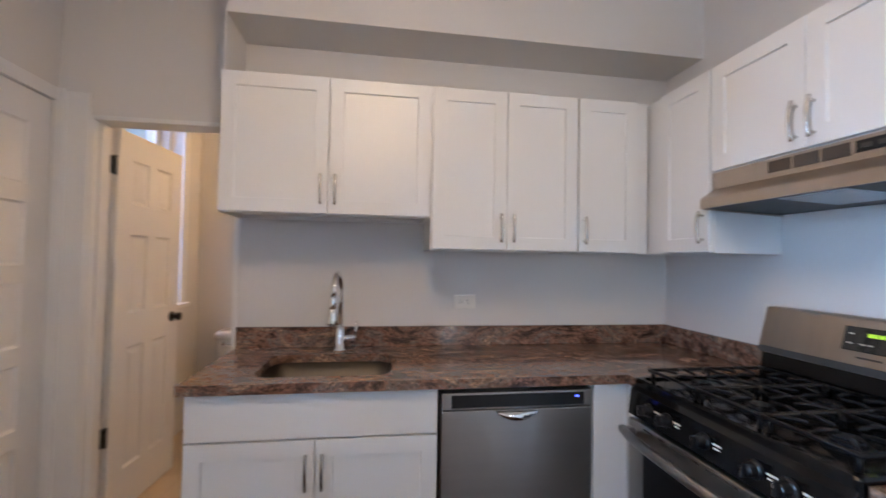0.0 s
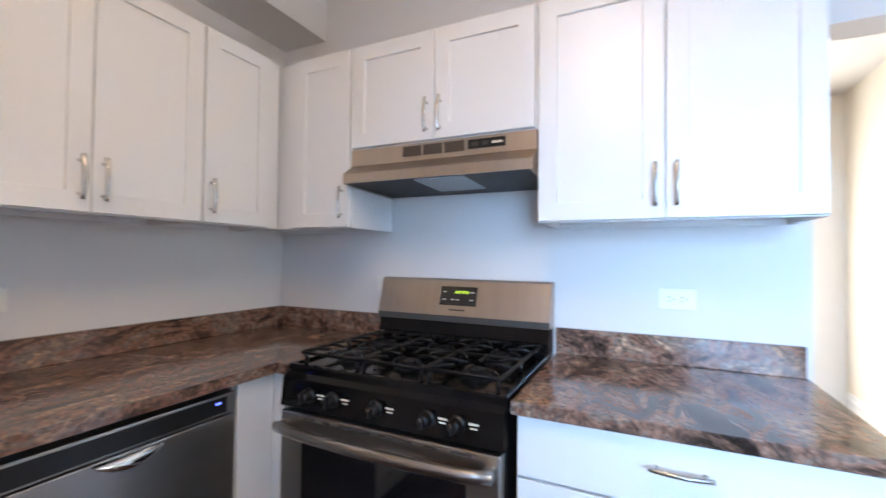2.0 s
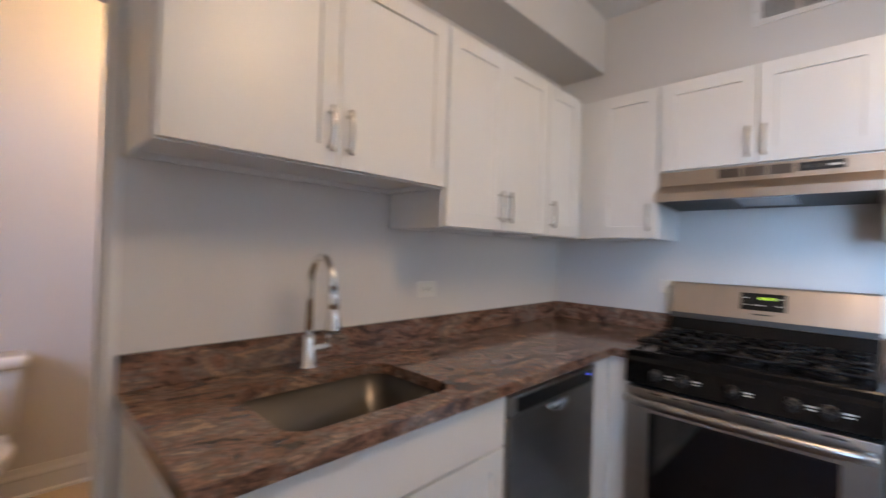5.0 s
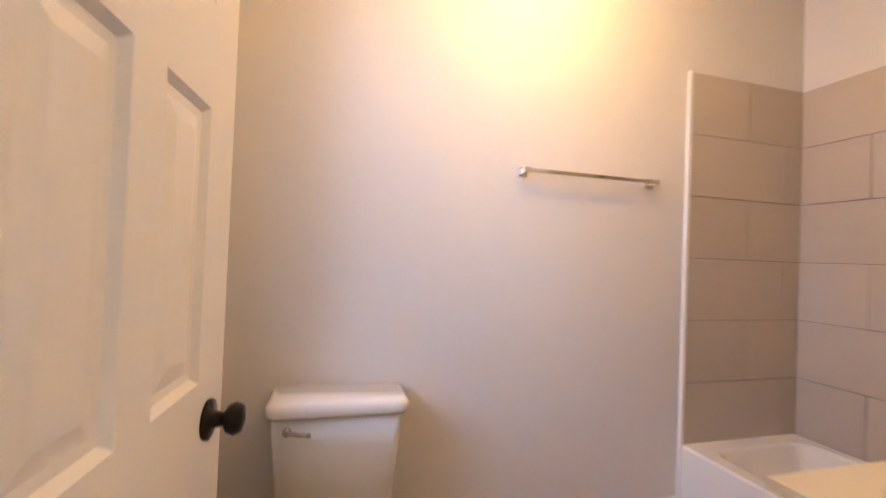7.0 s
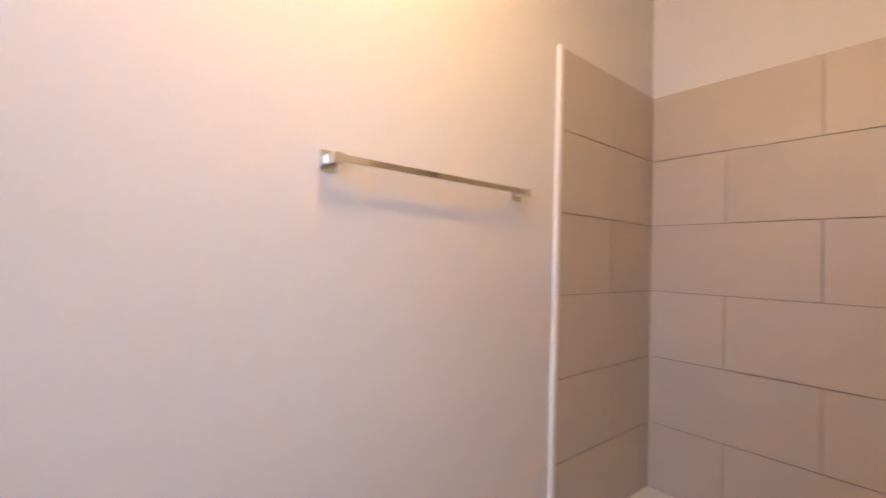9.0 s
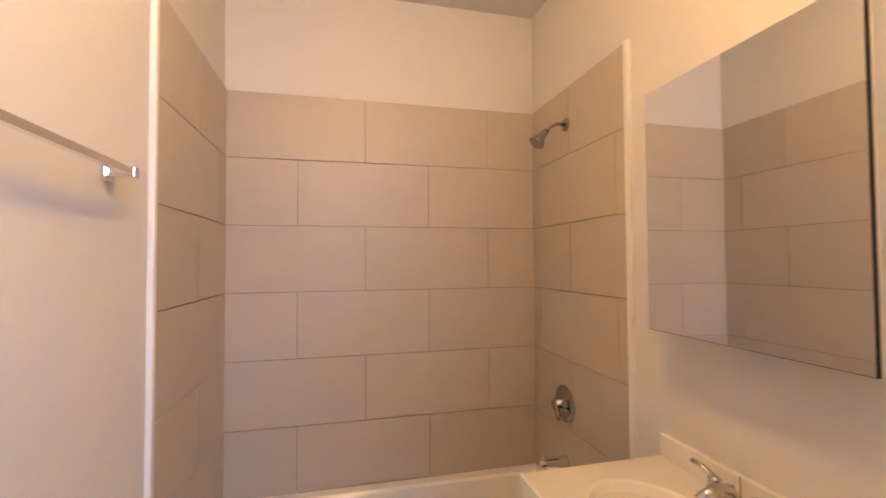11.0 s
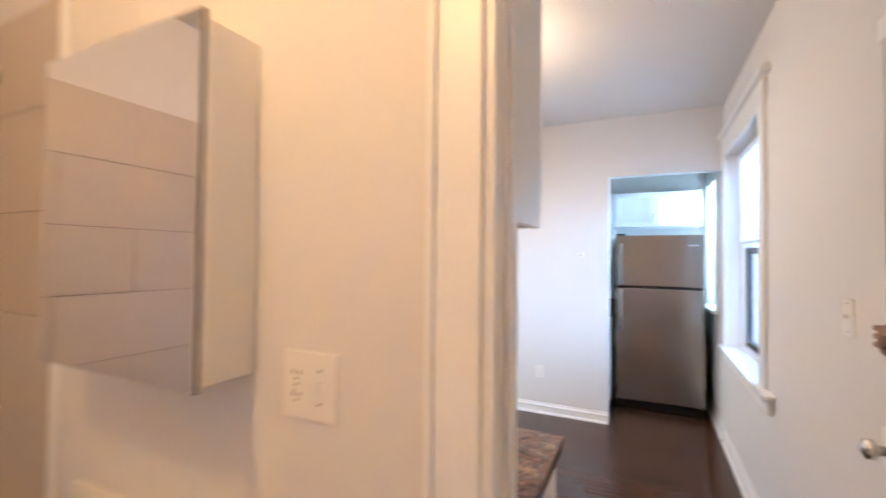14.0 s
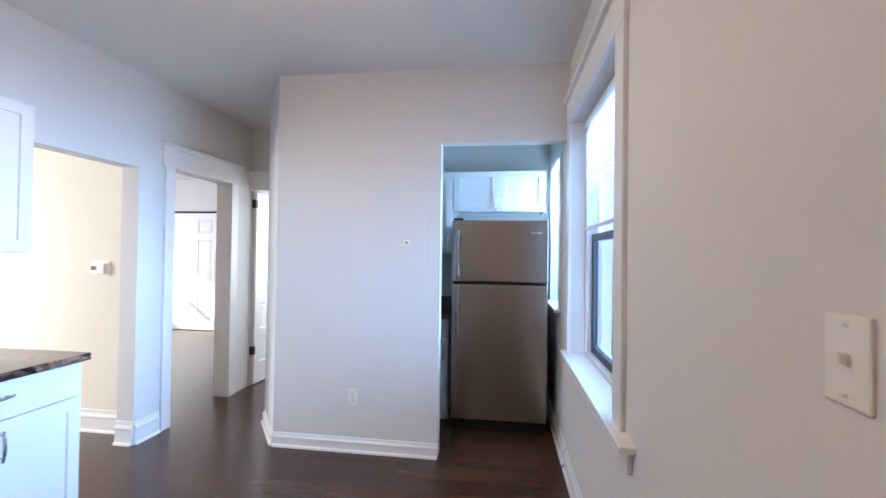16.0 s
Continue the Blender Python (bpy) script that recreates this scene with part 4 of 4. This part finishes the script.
def upright_slots(cx=0.0):
    s = []
    for c in (-0.020, 0.020):
        s += [(cx - 0.0085, cx - 0.006, c - 0.002, c + 0.008), (cx + 0.006, cx + 0.0085, c - 0.002, c + 0.006), (cx - 0.002, cx + 0.002, c - 0.011, c - 0.007)]
    return s


plate("outlet", pose(-1.172, 0, 1.14), 0.115, 0.072, "white sideways outlet above the granite backsplash", "outlet", sideways_slots(), (), [(0, 0)])
plate("outlet", RW(-1.907, 1.147), 0.115, 0.072, "white sideways outlet above the granite backsplash", "outlet", sideways_slots(), (), [(0, 0)])
plate("outlet", RW(-0.69, 1.16), 0.115, 0.072, "white sideways outlet beside the range", "outlet", sideways_slots(), (), [(0, 0)])
plate("outlet", pose(-1.61, -3.375, 0.392, 0, 0, 180), 0.072, 0.115, "white outlet low on the partition wall", "outlet", upright_slots(), (), [(0, 0)])
breaker = thing("breaker_panel", pose(-1.915, -3.375, 1.565, 0, 0, 180), "painted-over breaker panel flush in the partition wall", "breaker panel")
part("surround", boxes((-0.205, 0.205, -0.003, -0.0005, -0.215, 0.215), bev=0.001), WALL, breaker)
part("door", boxes((-0.155, 0.155, -0.0055, -0.0032, -0.175, 0.175), bev=0.001), WALL, breaker)
plate("cable_plate", pose(-1.99, -3.369, 1.508, 0, 0, 180), 0.05, 0.034, "small white latch plate on the breaker panel", "wall plate", [(-0.007, 0.007, -0.007, 0.007)])
plate("light_switch", pose(X_W, -1.021, 1.296, 0, 0, 90), 0.075, 0.118, "ivory toggle light switch by the entry door", "light switch", (), [(0, 0.0)], [(0, 0.045), (0, -0.045)])
plate("switch_plate", pose(-1.975, 0.125, 1.232, 0, 0, 180), 0.125, 0.125, "ivory combined outlet and switch plate", "light switch", upright_slots(-0.029), [(0.027, 0)], [(0.027, 0.03), (0.027, -0.03), (-0.029, 0)])

reg = thing("vent_register", RW(-1.19, 2.515), "white metal wall air register above the cabinets", "vent")
bm = wall_mesh("y", -0.010, -0.001, -0.175, 0.175, -0.065, 0.065, [(-0.14, -0.006, -0.042, 0.042), (0.006, 0.14, -0.042, 0.042)])
part("frame", bm, TRIM, reg)
# flat dark sheet on the solid wall, standing in for shade behind the slats
part("backing", boxes((-0.142, 0.142, -0.003, -0.0008, -0.044, 0.044)), SLOT, reg, "dark sheet painted as the shade behind the slats")
louver = mesh_of("slat", boxes((-0.0012, 0.0012, -0.0095, -0.0035, -0.042, 0.042)), TRIM)
for s in (-1, 1):
    for k in range(12):
        ob = new("slat", louver)
        ob.parent, ob.location, ob.rotation_euler = reg, (s * 0.073 + (k - 5.5) * 0.0112, 0, 0), (0, 0, radians(22 * s))
part("screw", boxes((-0.163, -0.157, -0.0115, -0.0095, -0.003, 0.003)), NICKEL, reg)

thermo = thing("thermostat", pose(0.475, -3.37, 1.278, 0, 0, 180), "white wall thermostat on a round-cornered backplate", "thermostat")
part("backplate", boxes((-0.085, 0.085, -0.008, -0.001, -0.06, 0.06), bev=0.003), PLATE, thermo)
part("case", boxes((-0.062, 0.062, -0.038, -0.008, -0.042, 0.042), bev=0.006), TRIM, thermo)
part("screen", boxes((-0.05, -0.005, -0.0395, -0.0375, -0.010, 0.020)), SLOT, thermo, "grey display")
for z in (-0.012, 0.012):
    part("button", boxes((0.018, 0.036, -0.0405, -0.0375, z - 0.006, z + 0.006), bev=0.001), PLATE, thermo)


def ceiling_lamp(x, y, z, label):
    """A flush lamp: metal pan, glowing glass dome and a finial."""
    l = thing("ceiling_lamp", pose(x, y, z), label, "ceiling lamp")
    bm = bmesh.new()
    lathe(bm, [(0.16, -0.001), (0.165, -0.02), (0.15, -0.03), (0.02, -0.032)], seg=32)
    part("pan", bm, NICKEL, l, smooth=True)
    bm = bmesh.new()
    lathe(bm, [(0.145, -0.031), (0.145, -0.06), (0.130, -0.10), (0.095, -0.136), (0.045, -0.156), (0.01, -0.160)], seg=32)
    part("glass_dome", bm, FROST, l, "glowing frosted glass dome", smooth=True)
    bm = bmesh.new()
    lathe(bm, [(0.014, -0.159), (0.014, -0.166), (0.008, -0.172), (0.010, -0.182), (0.002, -0.190)], seg=16)
    part("finial", bm, BRONZE, l, "dark metal finial", smooth=True)
    return l


ceiling_lamp(-1.63, -1.63, H, "lit dome ceiling lamp in the kitchen")
ceiling_lamp(-1.92, 1.05, 2.71, "lit dome ceiling lamp in the bathroom")

# ---- refrigerator alcove ----
fr = thing("refrigerator", pose(-2.255, -3.885, 0, 0, 0, 180), "stainless top-freezer refrigerator in the alcove", "refrigerator")
FW = 0.775
part("body", boxes((0.004, FW - 0.004, 0.075, 0.70, 0.03, 1.70), bev=0.004), BLACK, fr, "dark refrigerator case")
part("freezer_door", boxes((0, FW, 0.0, 0.068, 1.205, 1.712), bev=0.010), FRSTEEL, fr)
part("fresh_food_door", boxes((0, FW, 0.0, 0.068, 0.085, 1.190), bev=0.010), FRSTEEL, fr)
part("door_gasket", boxes((0.01, FW - 0.01, 0.067, 0.076, 0.09, 1.70)), BLACK, fr)
for z0, z1 in ((1.235, 1.62), (0.78, 1.165)):
    path = [(0.052, -0.002, z0), (0.052, -0.045, z0 + 0.02), (0.052, -0.052, z0 + 0.06), (0.052, -0.052, z1 - 0.06), (0.052, -0.045, z1 - 0.02), (0.052, -0.002, z1)]
    part("handle", tube(bmesh.new(), path, 0.013, 12, 1.2), STEEL, fr, "steel bar handle", smooth=True)
part("name_badge", boxes((0.64, 0.725, -0.002, 0.001, 1.602, 1.618)), CHROME, fr)
part("kick_grille", boxes((0.02, FW - 0.02, 0.03, 0.08, 0.012, 0.078)), BLACK, fr)
for x in (0.05, FW - 0.05):
    bm = bmesh.new()
    lathe(bm, [(0.02, 0), (0.02, 0.01), (0.012, 0.014), (0.012, 0.03)], x, 0.12, 0, 12)
    part("foot", bm, BLACK, fr)
part("hinge_cover", boxes((0.01, 0.09, 0.01, 0.10, 1.7125, 1.73), bev=0.004), BLACK, fr)

AW = lambda x: pose(x, -4.618, 0, 0, 0, 180)
cabinet("wall_cabinet", AW(-2.215), 0.83, 1.82, 2.19, 0.33, [("door", 0.004, 0.415, 1.825, 2.186, (0.385, 1.90, True)), ("door", 0.415, 0.826, 1.825, 2.186, (0.445, 1.90, True))], "short white shaker cabinet above the refrigerator", group=GW)
cabinet("wall_cabinet", AW(-1.40), 0.813, 1.437, 2.19, 0.33, [("door", 0.004, 0.40, 1.441, 2.186, (0.37, 1.53, True)), ("door", 0.40, 0.809, 1.441, 2.186, (0.775, 1.53, True))], "white shaker wall cabinet beside the refrigerator", group=GW)
cabinet("base_cabinet", AW(-1.35), 0.872, 0, 0.877, 0.60, [("slab", 0.003, 0.869, 0.716, 0.872, (0.76, 0.80, False)), ("door", 0.003, 0.436, 0.112, 0.708, (0.40, 0.60, True)), ("door", 0.440, 0.869, 0.112, 0.708, (0.83, 0.60, True))], "white shaker base cabinet beside the refrigerator", True, GB)
top3 = thing("worktop", pose(0, 0, 0), "dark granite worktop beside the refrigerator", "worktop")
part("slab", boxes((-2.235, -1.35, -4.617, -3.985, 0.879, 0.915), bev=0.003), GRANITE, top3)
part("backsplash", boxes((-2.235, -1.35, -4.617, -4.597, 0.9155, 1.015), bev=0.002), GRANITE, top3)

# ---- bathroom ----
tub = thing("bathtub", pose(-1.05, 0.128, 0), "white enamel built-in bathtub below tiled walls", "bathtub")
L, W = 1.484, 0.728
bm = bmesh.new()
loft(bm, [rounded(0, W, 0, L, 0.0, 0.012), rounded(0, W, 0, L, 0.385, 0.012), rounded(0.008, W - 0.008, 0.008, L - 0.008, 0.396, 0.012), rounded(0.075, W - 0.06, 0.07, L - 0.09, 0.396, 0.10), rounded(0.085, W - 0.07, 0.08, L - 0.10, 0.385, 0.10), rounded(0.12, W - 0.10, 0.11, L - 0.22, 0.10, 0.10), rounded(0.18, W - 0.16, 0.2, L - 0.32, 0.07, 0.09)])
part("shell", bm, TUBW, tub)
bm = bmesh.new()
lathe(bm, [(0.036, 0.0), (0.036, 0.006), (0.004, 0.008)], 0.36, 0.095, 0.28, 20, axis="y")
part("overflow_cover", bm, CHROME, tub, smooth=True)

shower = thing("wall_shower", pose(-0.66, 0.137, 2.03), "chrome shower head on a short arm", "shower head")
bm = bmesh.new()
lathe(bm, [(0.030, 0.0), (0.028, 0.006), (0.012, 0.010)], seg=18, axis="y")
part("flange", bm, SHOWERM, shower, smooth=True)
part("arm", tube(bmesh.new(), [(0, 0.004, 0), (0, 0.04, 0.002), (0, 0.075, -0.014), (0, 0.10, -0.038)], 0.0085, 12), SHOWERM, shower, smooth=True)
bm = bmesh.new()
lathe(bm, [(0.012, 0.02), (0.016, 0.0), (0.018, -0.02), (0.034, -0.05), (0.036, -0.06), (0.030, -0.064), (0.004, -0.062)], seg=22)
bm.transform(pose(0, 0.106, -0.046, 40))
part("head", bm, SHOWERM, shower, smooth=True)

valve = thing("shower_valve", pose(-0.622, 0.137, 0.79), "round chrome shower valve with lever", "shower valve")
bm = bmesh.new()
lathe(bm, [(0.082, 0.0), (0.080, 0.006), (0.05, 0.012), (0.03, 0.014), (0.028, 0.05), (0.022, 0.058), (0.004, 0.06)], seg=30, axis="y")
part("escutcheon", bm, SHOWERM, valve, smooth=True)
part("lever", tube(bmesh.new(), [(0, 0.045, 0), (-0.03, 0.055, -0.03), (-0.045, 0.058, -0.055)], [0.012, 0.010, 0.008], 12), SHOWERM, valve, smooth=True)
spout = thing("tub_spout", pose(-0.622, 0.137, 0.535), "short chrome tub spout on tiled wall", "faucet")
bm = bmesh.new()
lathe(bm, [(0.030, 0.0), (0.027, 0.01), (0.024, 0.09), (0.024, 0.125), (0.018, 0.135)], seg=18, axis="y", sy=1.0)
box(bm, -0.016, 0.016, 0.10, 0.132, -0.036, 0.0, 0.004)
part("body", bm, CHROME, spout, smooth=True)
part("diverter", tube(bmesh.new(), [(0, 0.11, 0.02), (0, 0.11, 0.045)], 0.006, 10), CHROME, spout)

van = thing("vanity", pose(-1.82, 0.128, 0), "dark cherry vanity with white top", "vanity")
part("body", boxes((0.012, 0.598, 0.0, 0.45, 0.09, 0.795), bev=0.002), VANITY, van)
part("toe_kick", boxes((0.02, 0.59, 0.0, 0.38, 0.0, 0.09)), VANITY, van)
for x0, x1 in ((0.02, 0.303), (0.307, 0.59)):
    bm = shaker(x0, x1, 0.12, 0.70, 0.0, 0.018, 0.05)
    bm.transform(pose(0.61, 0.452, 0, 0, 0, 180))
    d = part("door", bm, VANITY, van)
    bm = bmesh.new()
    kx = 0.61 - (x1 - 0.03 if x0 < 0.1 else x0 + 0.03)
    lathe(bm, [(0.007, 0.470), (0.007, 0.482), (0.015, 0.490), (0.010, 0.498)], kx, 0, 0.62, 14, axis="y")
    part("knob", bm, NICKEL, d, smooth=True)
vtop = thing("basin_counter", pose(-1.82, 0.128, 0.796), "white cultured marble vanity top with oval basin", "sink")
bm = bmesh.new()
N = 32
ov = lambda sx, sy, z: [(0.305 + sx * math.cos(2 * math.pi * k / N), 0.265 + sy * math.sin(2 * math.pi * k / N), z) for k in range(N)]


def edge_ring(x0, x1, y0, y1, z):
    pts = []
    cx, cy = 0.305, 0.265
    for k in range(N):
        a = 2 * math.pi * k / N
        c, s = math.cos(a), math.sin(a)
        t = min((x1 - cx) / c if c > 1e-6 else ((x0 - cx) / c if c < -1e-6 else 9), (y1 - cy) / s if s > 1e-6 else ((y0 - cy) / s if s < -1e-6 else 9))
        pts.append((cx + c * t, cy + s * t, z))
    for q in ((x0, y0), (x1, y0), (x1, y1), (x0, y1)):
        i = min(range(N), key=lambda j: (pts[j][0] - q[0]) ** 2 + (pts[j][1] - q[1]) ** 2)
        pts[i] = (q[0], q[1], z)
    return pts


loft(bm, [edge_ring(0, 0.61, 0, 0.485, 0.0), edge_ring(0, 0.61, 0, 0.485, 0.024), edge_ring(0.005, 0.605, 0.0, 0.48, 0.028), ov(0.215, 0.155, 0.028), ov(0.205, 0.146, 0.022), ov(0.18, 0.125, -0.05), ov(0.12, 0.08, -0.095), ov(0.02, 0.02, -0.105)])
part("top", bm, CULTURED, vtop, smooth=False)
part("backsplash", boxes((0, 0.61, -0.001, 0.018, 0.0285, 0.095), bev=0.004), CULTURED, vtop)
vf = thing("bathroom_faucet", pose(-1.515, 0.195, 0.8245), "brushed nickel two-handle bathroom faucet", "faucet")
bm = bmesh.new()
loft(bm, [rounded(-0.085, 0.085, -0.027, 0.027, 0, 0.025), rounded(-0.083, 0.083, -0.025, 0.025, 0.012, 0.024), rounded(-0.06, 0.06, -0.018, 0.018, 0.022, 0.017)])
part("base", bm, NICKEL, vf, smooth=True)
part("spout", tube(bmesh.new(), [(0, 0, 0.015), (0, 0.015, 0.055), (0, 0.06, 0.062), (0, 0.105, 0.045)], [0.018, 0.016, 0.013, 0.011], 14), NICKEL, vf, smooth=True)
for s in (-1, 1):
    bm = bmesh.new()
    lathe(bm, [(0.021, 0.012), (0.019, 0.03), (0.014, 0.045), (0.016, 0.055), (0.006, 0.062)], s * 0.055, 0, 0, 16)
    tube(bm, [(s * 0.055, 0, 0.055), (s * 0.085, 0.008, 0.072), (s * 0.112, 0.015, 0.076)], [0.009, 0.007, 0.006], 10)
    part("handle", bm, NICKEL, vf, smooth=True)
part("lift_rod", tube(bmesh.new(), [(0, -0.018, 0.015), (0, -0.018, 0.082)], 0.0025, 8), NICKEL, vf)

mc = thing("medicine_cabinet", pose(-1.845, 0.126, 1.232), "white mirrored medicine cabinet above the vanity", "cabinet")
part("body", boxes((0.016, 0.512, 0.0, 0.119, 0.004, 0.664), bev=0.003), PLATE, mc)
part("door_edge", boxes((0.001, 0.527, 0.1195, 0.1265, 0.001, 0.667)), CHROME, mc, "chrome back edge of the mirror door")
part("door_frame", boxes((0.0, 0.528, 0.1267, 0.1343, 0.0, 0.668), bev=0.001), BRONZE, mc, "dark edge of the mirror door")
part("mirror", boxes((0.002, 0.526, 0.1345, 0.1375, 0.002, 0.666)), MIRROR, mc, "clear mirror door")

bar = thing("towel_bar", pose(-1.60, 1.615, 1.63), "chrome square towel bar on the wall", "towel bar")
for x in (-0.325, 0.325):
    bm = boxes((x - 0.02, x + 0.02, -0.010, -0.0005, -0.024, 0.024), (x - 0.012, x + 0.012, -0.062, -0.009, -0.012, 0.012), bev=0.002)
    part("bracket", bm, CHROME, bar)
part("rail", boxes((-0.325, 0.325, -0.060, -0.045, -0.008, 0.008), bev=0.001), CHROME, bar)

toilet = thing("toilet", pose(-2.66, 1.612, 0), "white two-piece toilet with closed seat", "toilet")
bm = bmesh.new()
loft(bm, [rounded(-0.20, 0.20, -0.19, -0.02, 0.40, 0.03), rounded(-0.215, 0.215, -0.205, -0.015, 0.60, 0.035), rounded(-0.22, 0.22, -0.21, -0.012, 0.705, 0.035)])
part("tank", bm, PORCELAIN, toilet, smooth=True)
bm = bmesh.new()
loft(bm, [rounded(-0.228, 0.228, -0.22, -0.008, 0.705, 0.035), rounded(-0.237, 0.237, -0.228, -0.005, 0.715, 0.04), rounded(-0.237, 0.237, -0.228, -0.005, 0.743, 0.04), rounded(-0.222, 0.222, -0.214, -0.015, 0.757, 0.035)])
part("tank_lid", bm, PORCELAIN, toilet, smooth=True)
bm = bmesh.new()
lathe(bm, [(0.014, -0.212), (0.014, -0.224), (0.006, -0.228)], -0.165, 0, 0.665, 14, axis="y")
tube(bm, [(-0.165, -0.226, 0.665), (-0.12, -0.232, 0.658), (-0.09, -0.232, 0.655)], [0.008, 0.007, 0.008], 10)
part("flush_lever", bm, NICKEL, toilet, "metal flush lever", smooth=True)


def egg(sx, front, back, z, n=28):
    pts = []
    for k in range(n):
        a = 2 * math.pi * k / n
        s, c = math.sin(a), math.cos(a)
        yc = (front + back) / 2
        half = (back - front) / 2
        pts.append((sx * c * (1 - 0.12 * max(-s, 0)), yc + half * s, z))
    return pts


bm = bmesh.new()
loft(bm, [egg(0.10, -0.58, -0.12, 0), egg(0.10, -0.56, -0.12, 0.12), egg(0.13, -0.62, -0.12, 0.24), egg(0.175, -0.69, -0.12, 0.35), egg(0.185, -0.70, -0.12, 0.39), egg(0.17, -0.685, -0.14, 0.395)])
box(bm, -0.17, 0.17, -0.25, -0.03, 0.33, 0.40, 0.02)
part("bowl", bm, PORCELAIN, toilet, smooth=True)
bm = bmesh.new()
loft(bm, [egg(0.183, -0.70, -0.245, 0.397), egg(0.188, -0.705, -0.24, 0.405), egg(0.188, -0.705, -0.24, 0.425), egg(0.172, -0.69, -0.26, 0.437)])
part("seat", bm, PORCELAIN, toilet, "closed white seat and lid", smooth=True)

# tile edge strips
casing("trim_tile_north", boxes((-1.062, -1.040, 1.598, 1.616, 0.0, 2.20), bev=0.004), "white tile edge strip")
casing("trim_tile_south", boxes((-1.082, -1.060, 0.124, 0.142, 0.0, 2.20), bev=0.004), "white tile edge strip")

# ---- tiles and planks ----
ROWS = [(2.196 - 0.3015 * (k + 1), 2.196 - 0.3015 * k) for k in range(6)]
surround = structure("wall_tile_backing", boxes((-0.313, -0.306, 0.126, 1.614, 0.398, 2.193), (-1.04, -0.314, 1.609, 1.6148, 0.398, 2.193), (-1.06, -0.314, 0.1252, 0.131, 0.398, 2.193)), GROUT, "grey-beige tiled tub surround", "wall")
tile_cache = {}


def tile(w, h, t, loc, rz, parent, mat=TILE):
    key = (round(w, 3), round(h, 3), mat.name)
    if key not in tile_cache:
        tile_cache[key] = mesh_of("tile", boxes((0.0017, w - 0.0017, -t, 0, 0.0019, h - 0.0019)), mat)
    ob = new("tile", tile_cache[key])
    ob.parent, ob.location, ob.rotation_euler = parent, loc, (0, 0, radians(rz))


for k, (z0, z1) in enumerate(ROWS):
    cuts = [0, 0.61, 1.22, 1.482] if k % 2 == 0 else [0, 0.305, 0.915, 1.482]
    for a, b in zip(cuts, cuts[1:]):
        tile(b - a, z1 - z0, 0.006, (-0.3135, 1.607 - a, z0), -90, surround)
    cuts = [0, 0.36, 0.718] if k % 2 == 0 else [0, 0.61, 0.718]
    for a, b in zip(cuts, cuts[1:]):
        tile(b - a, z1 - z0, 0.006, (-1.04 + a, 1.6085, z0), 0, surround)
    cuts = [0, 0.36, 0.738] if k % 2 == 0 else [0, 0.075, 0.685, 0.738]
    for a, b in zip(cuts, cuts[1:]):
        tile(b - a, z1 - z0, 0.006, (-0.322 - a, 0.1315, z0), 180, surround)

for i in range(7):
    for j in range(5):
        w = 0.303
        ob_x, ob_y = -3.11 + i * 0.306, 0.065 + j * 0.306
        key = "ft"
        if key not in tile_cache:
            tile_cache[key] = mesh_of("tile", boxes((0.0, w, 0.0, w, -0.012, 0.0)), FTILE)
        ob = new("tile", tile_cache[key])
        ob.parent, ob.location = bath_floor, (ob_x, ob_y, 0)

rnd = random.Random(4)
plank_meshes = [mesh_of("plank", boxes((0.0006, ln - 0.0006, 0.0006, 0.0824, -0.012, 0.0)), WOOD) for ln in (0.9, 1.3, 1.7)]
rest = bmesh.new()
for j in range(91):
    y = 0.055 - 0.083 * (j + 1)
    x = X_W - rnd.uniform(0.0, 0.8)
    while x < 4.2:
        i = rnd.randrange(3)
        ln = (0.9, 1.3, 1.7)[i]
        if x < -0.2 and y > -5.2 and x > X_W:
            ob = new("plank", plank_meshes[i])
            ob.parent, ob.location = floor, (x, y, 0)
        else:
            a, b = max(x, X_W) + 0.0006, min(x + ln, 4.2) - 0.0006
            if b > a:
                box(rest, a, b, y + 0.0006, y + 0.0824, -0.012, 0.0)
        x += ln
ob = part("planks", rest, WOOD, floor)
tagged(ob, kind="stuff")
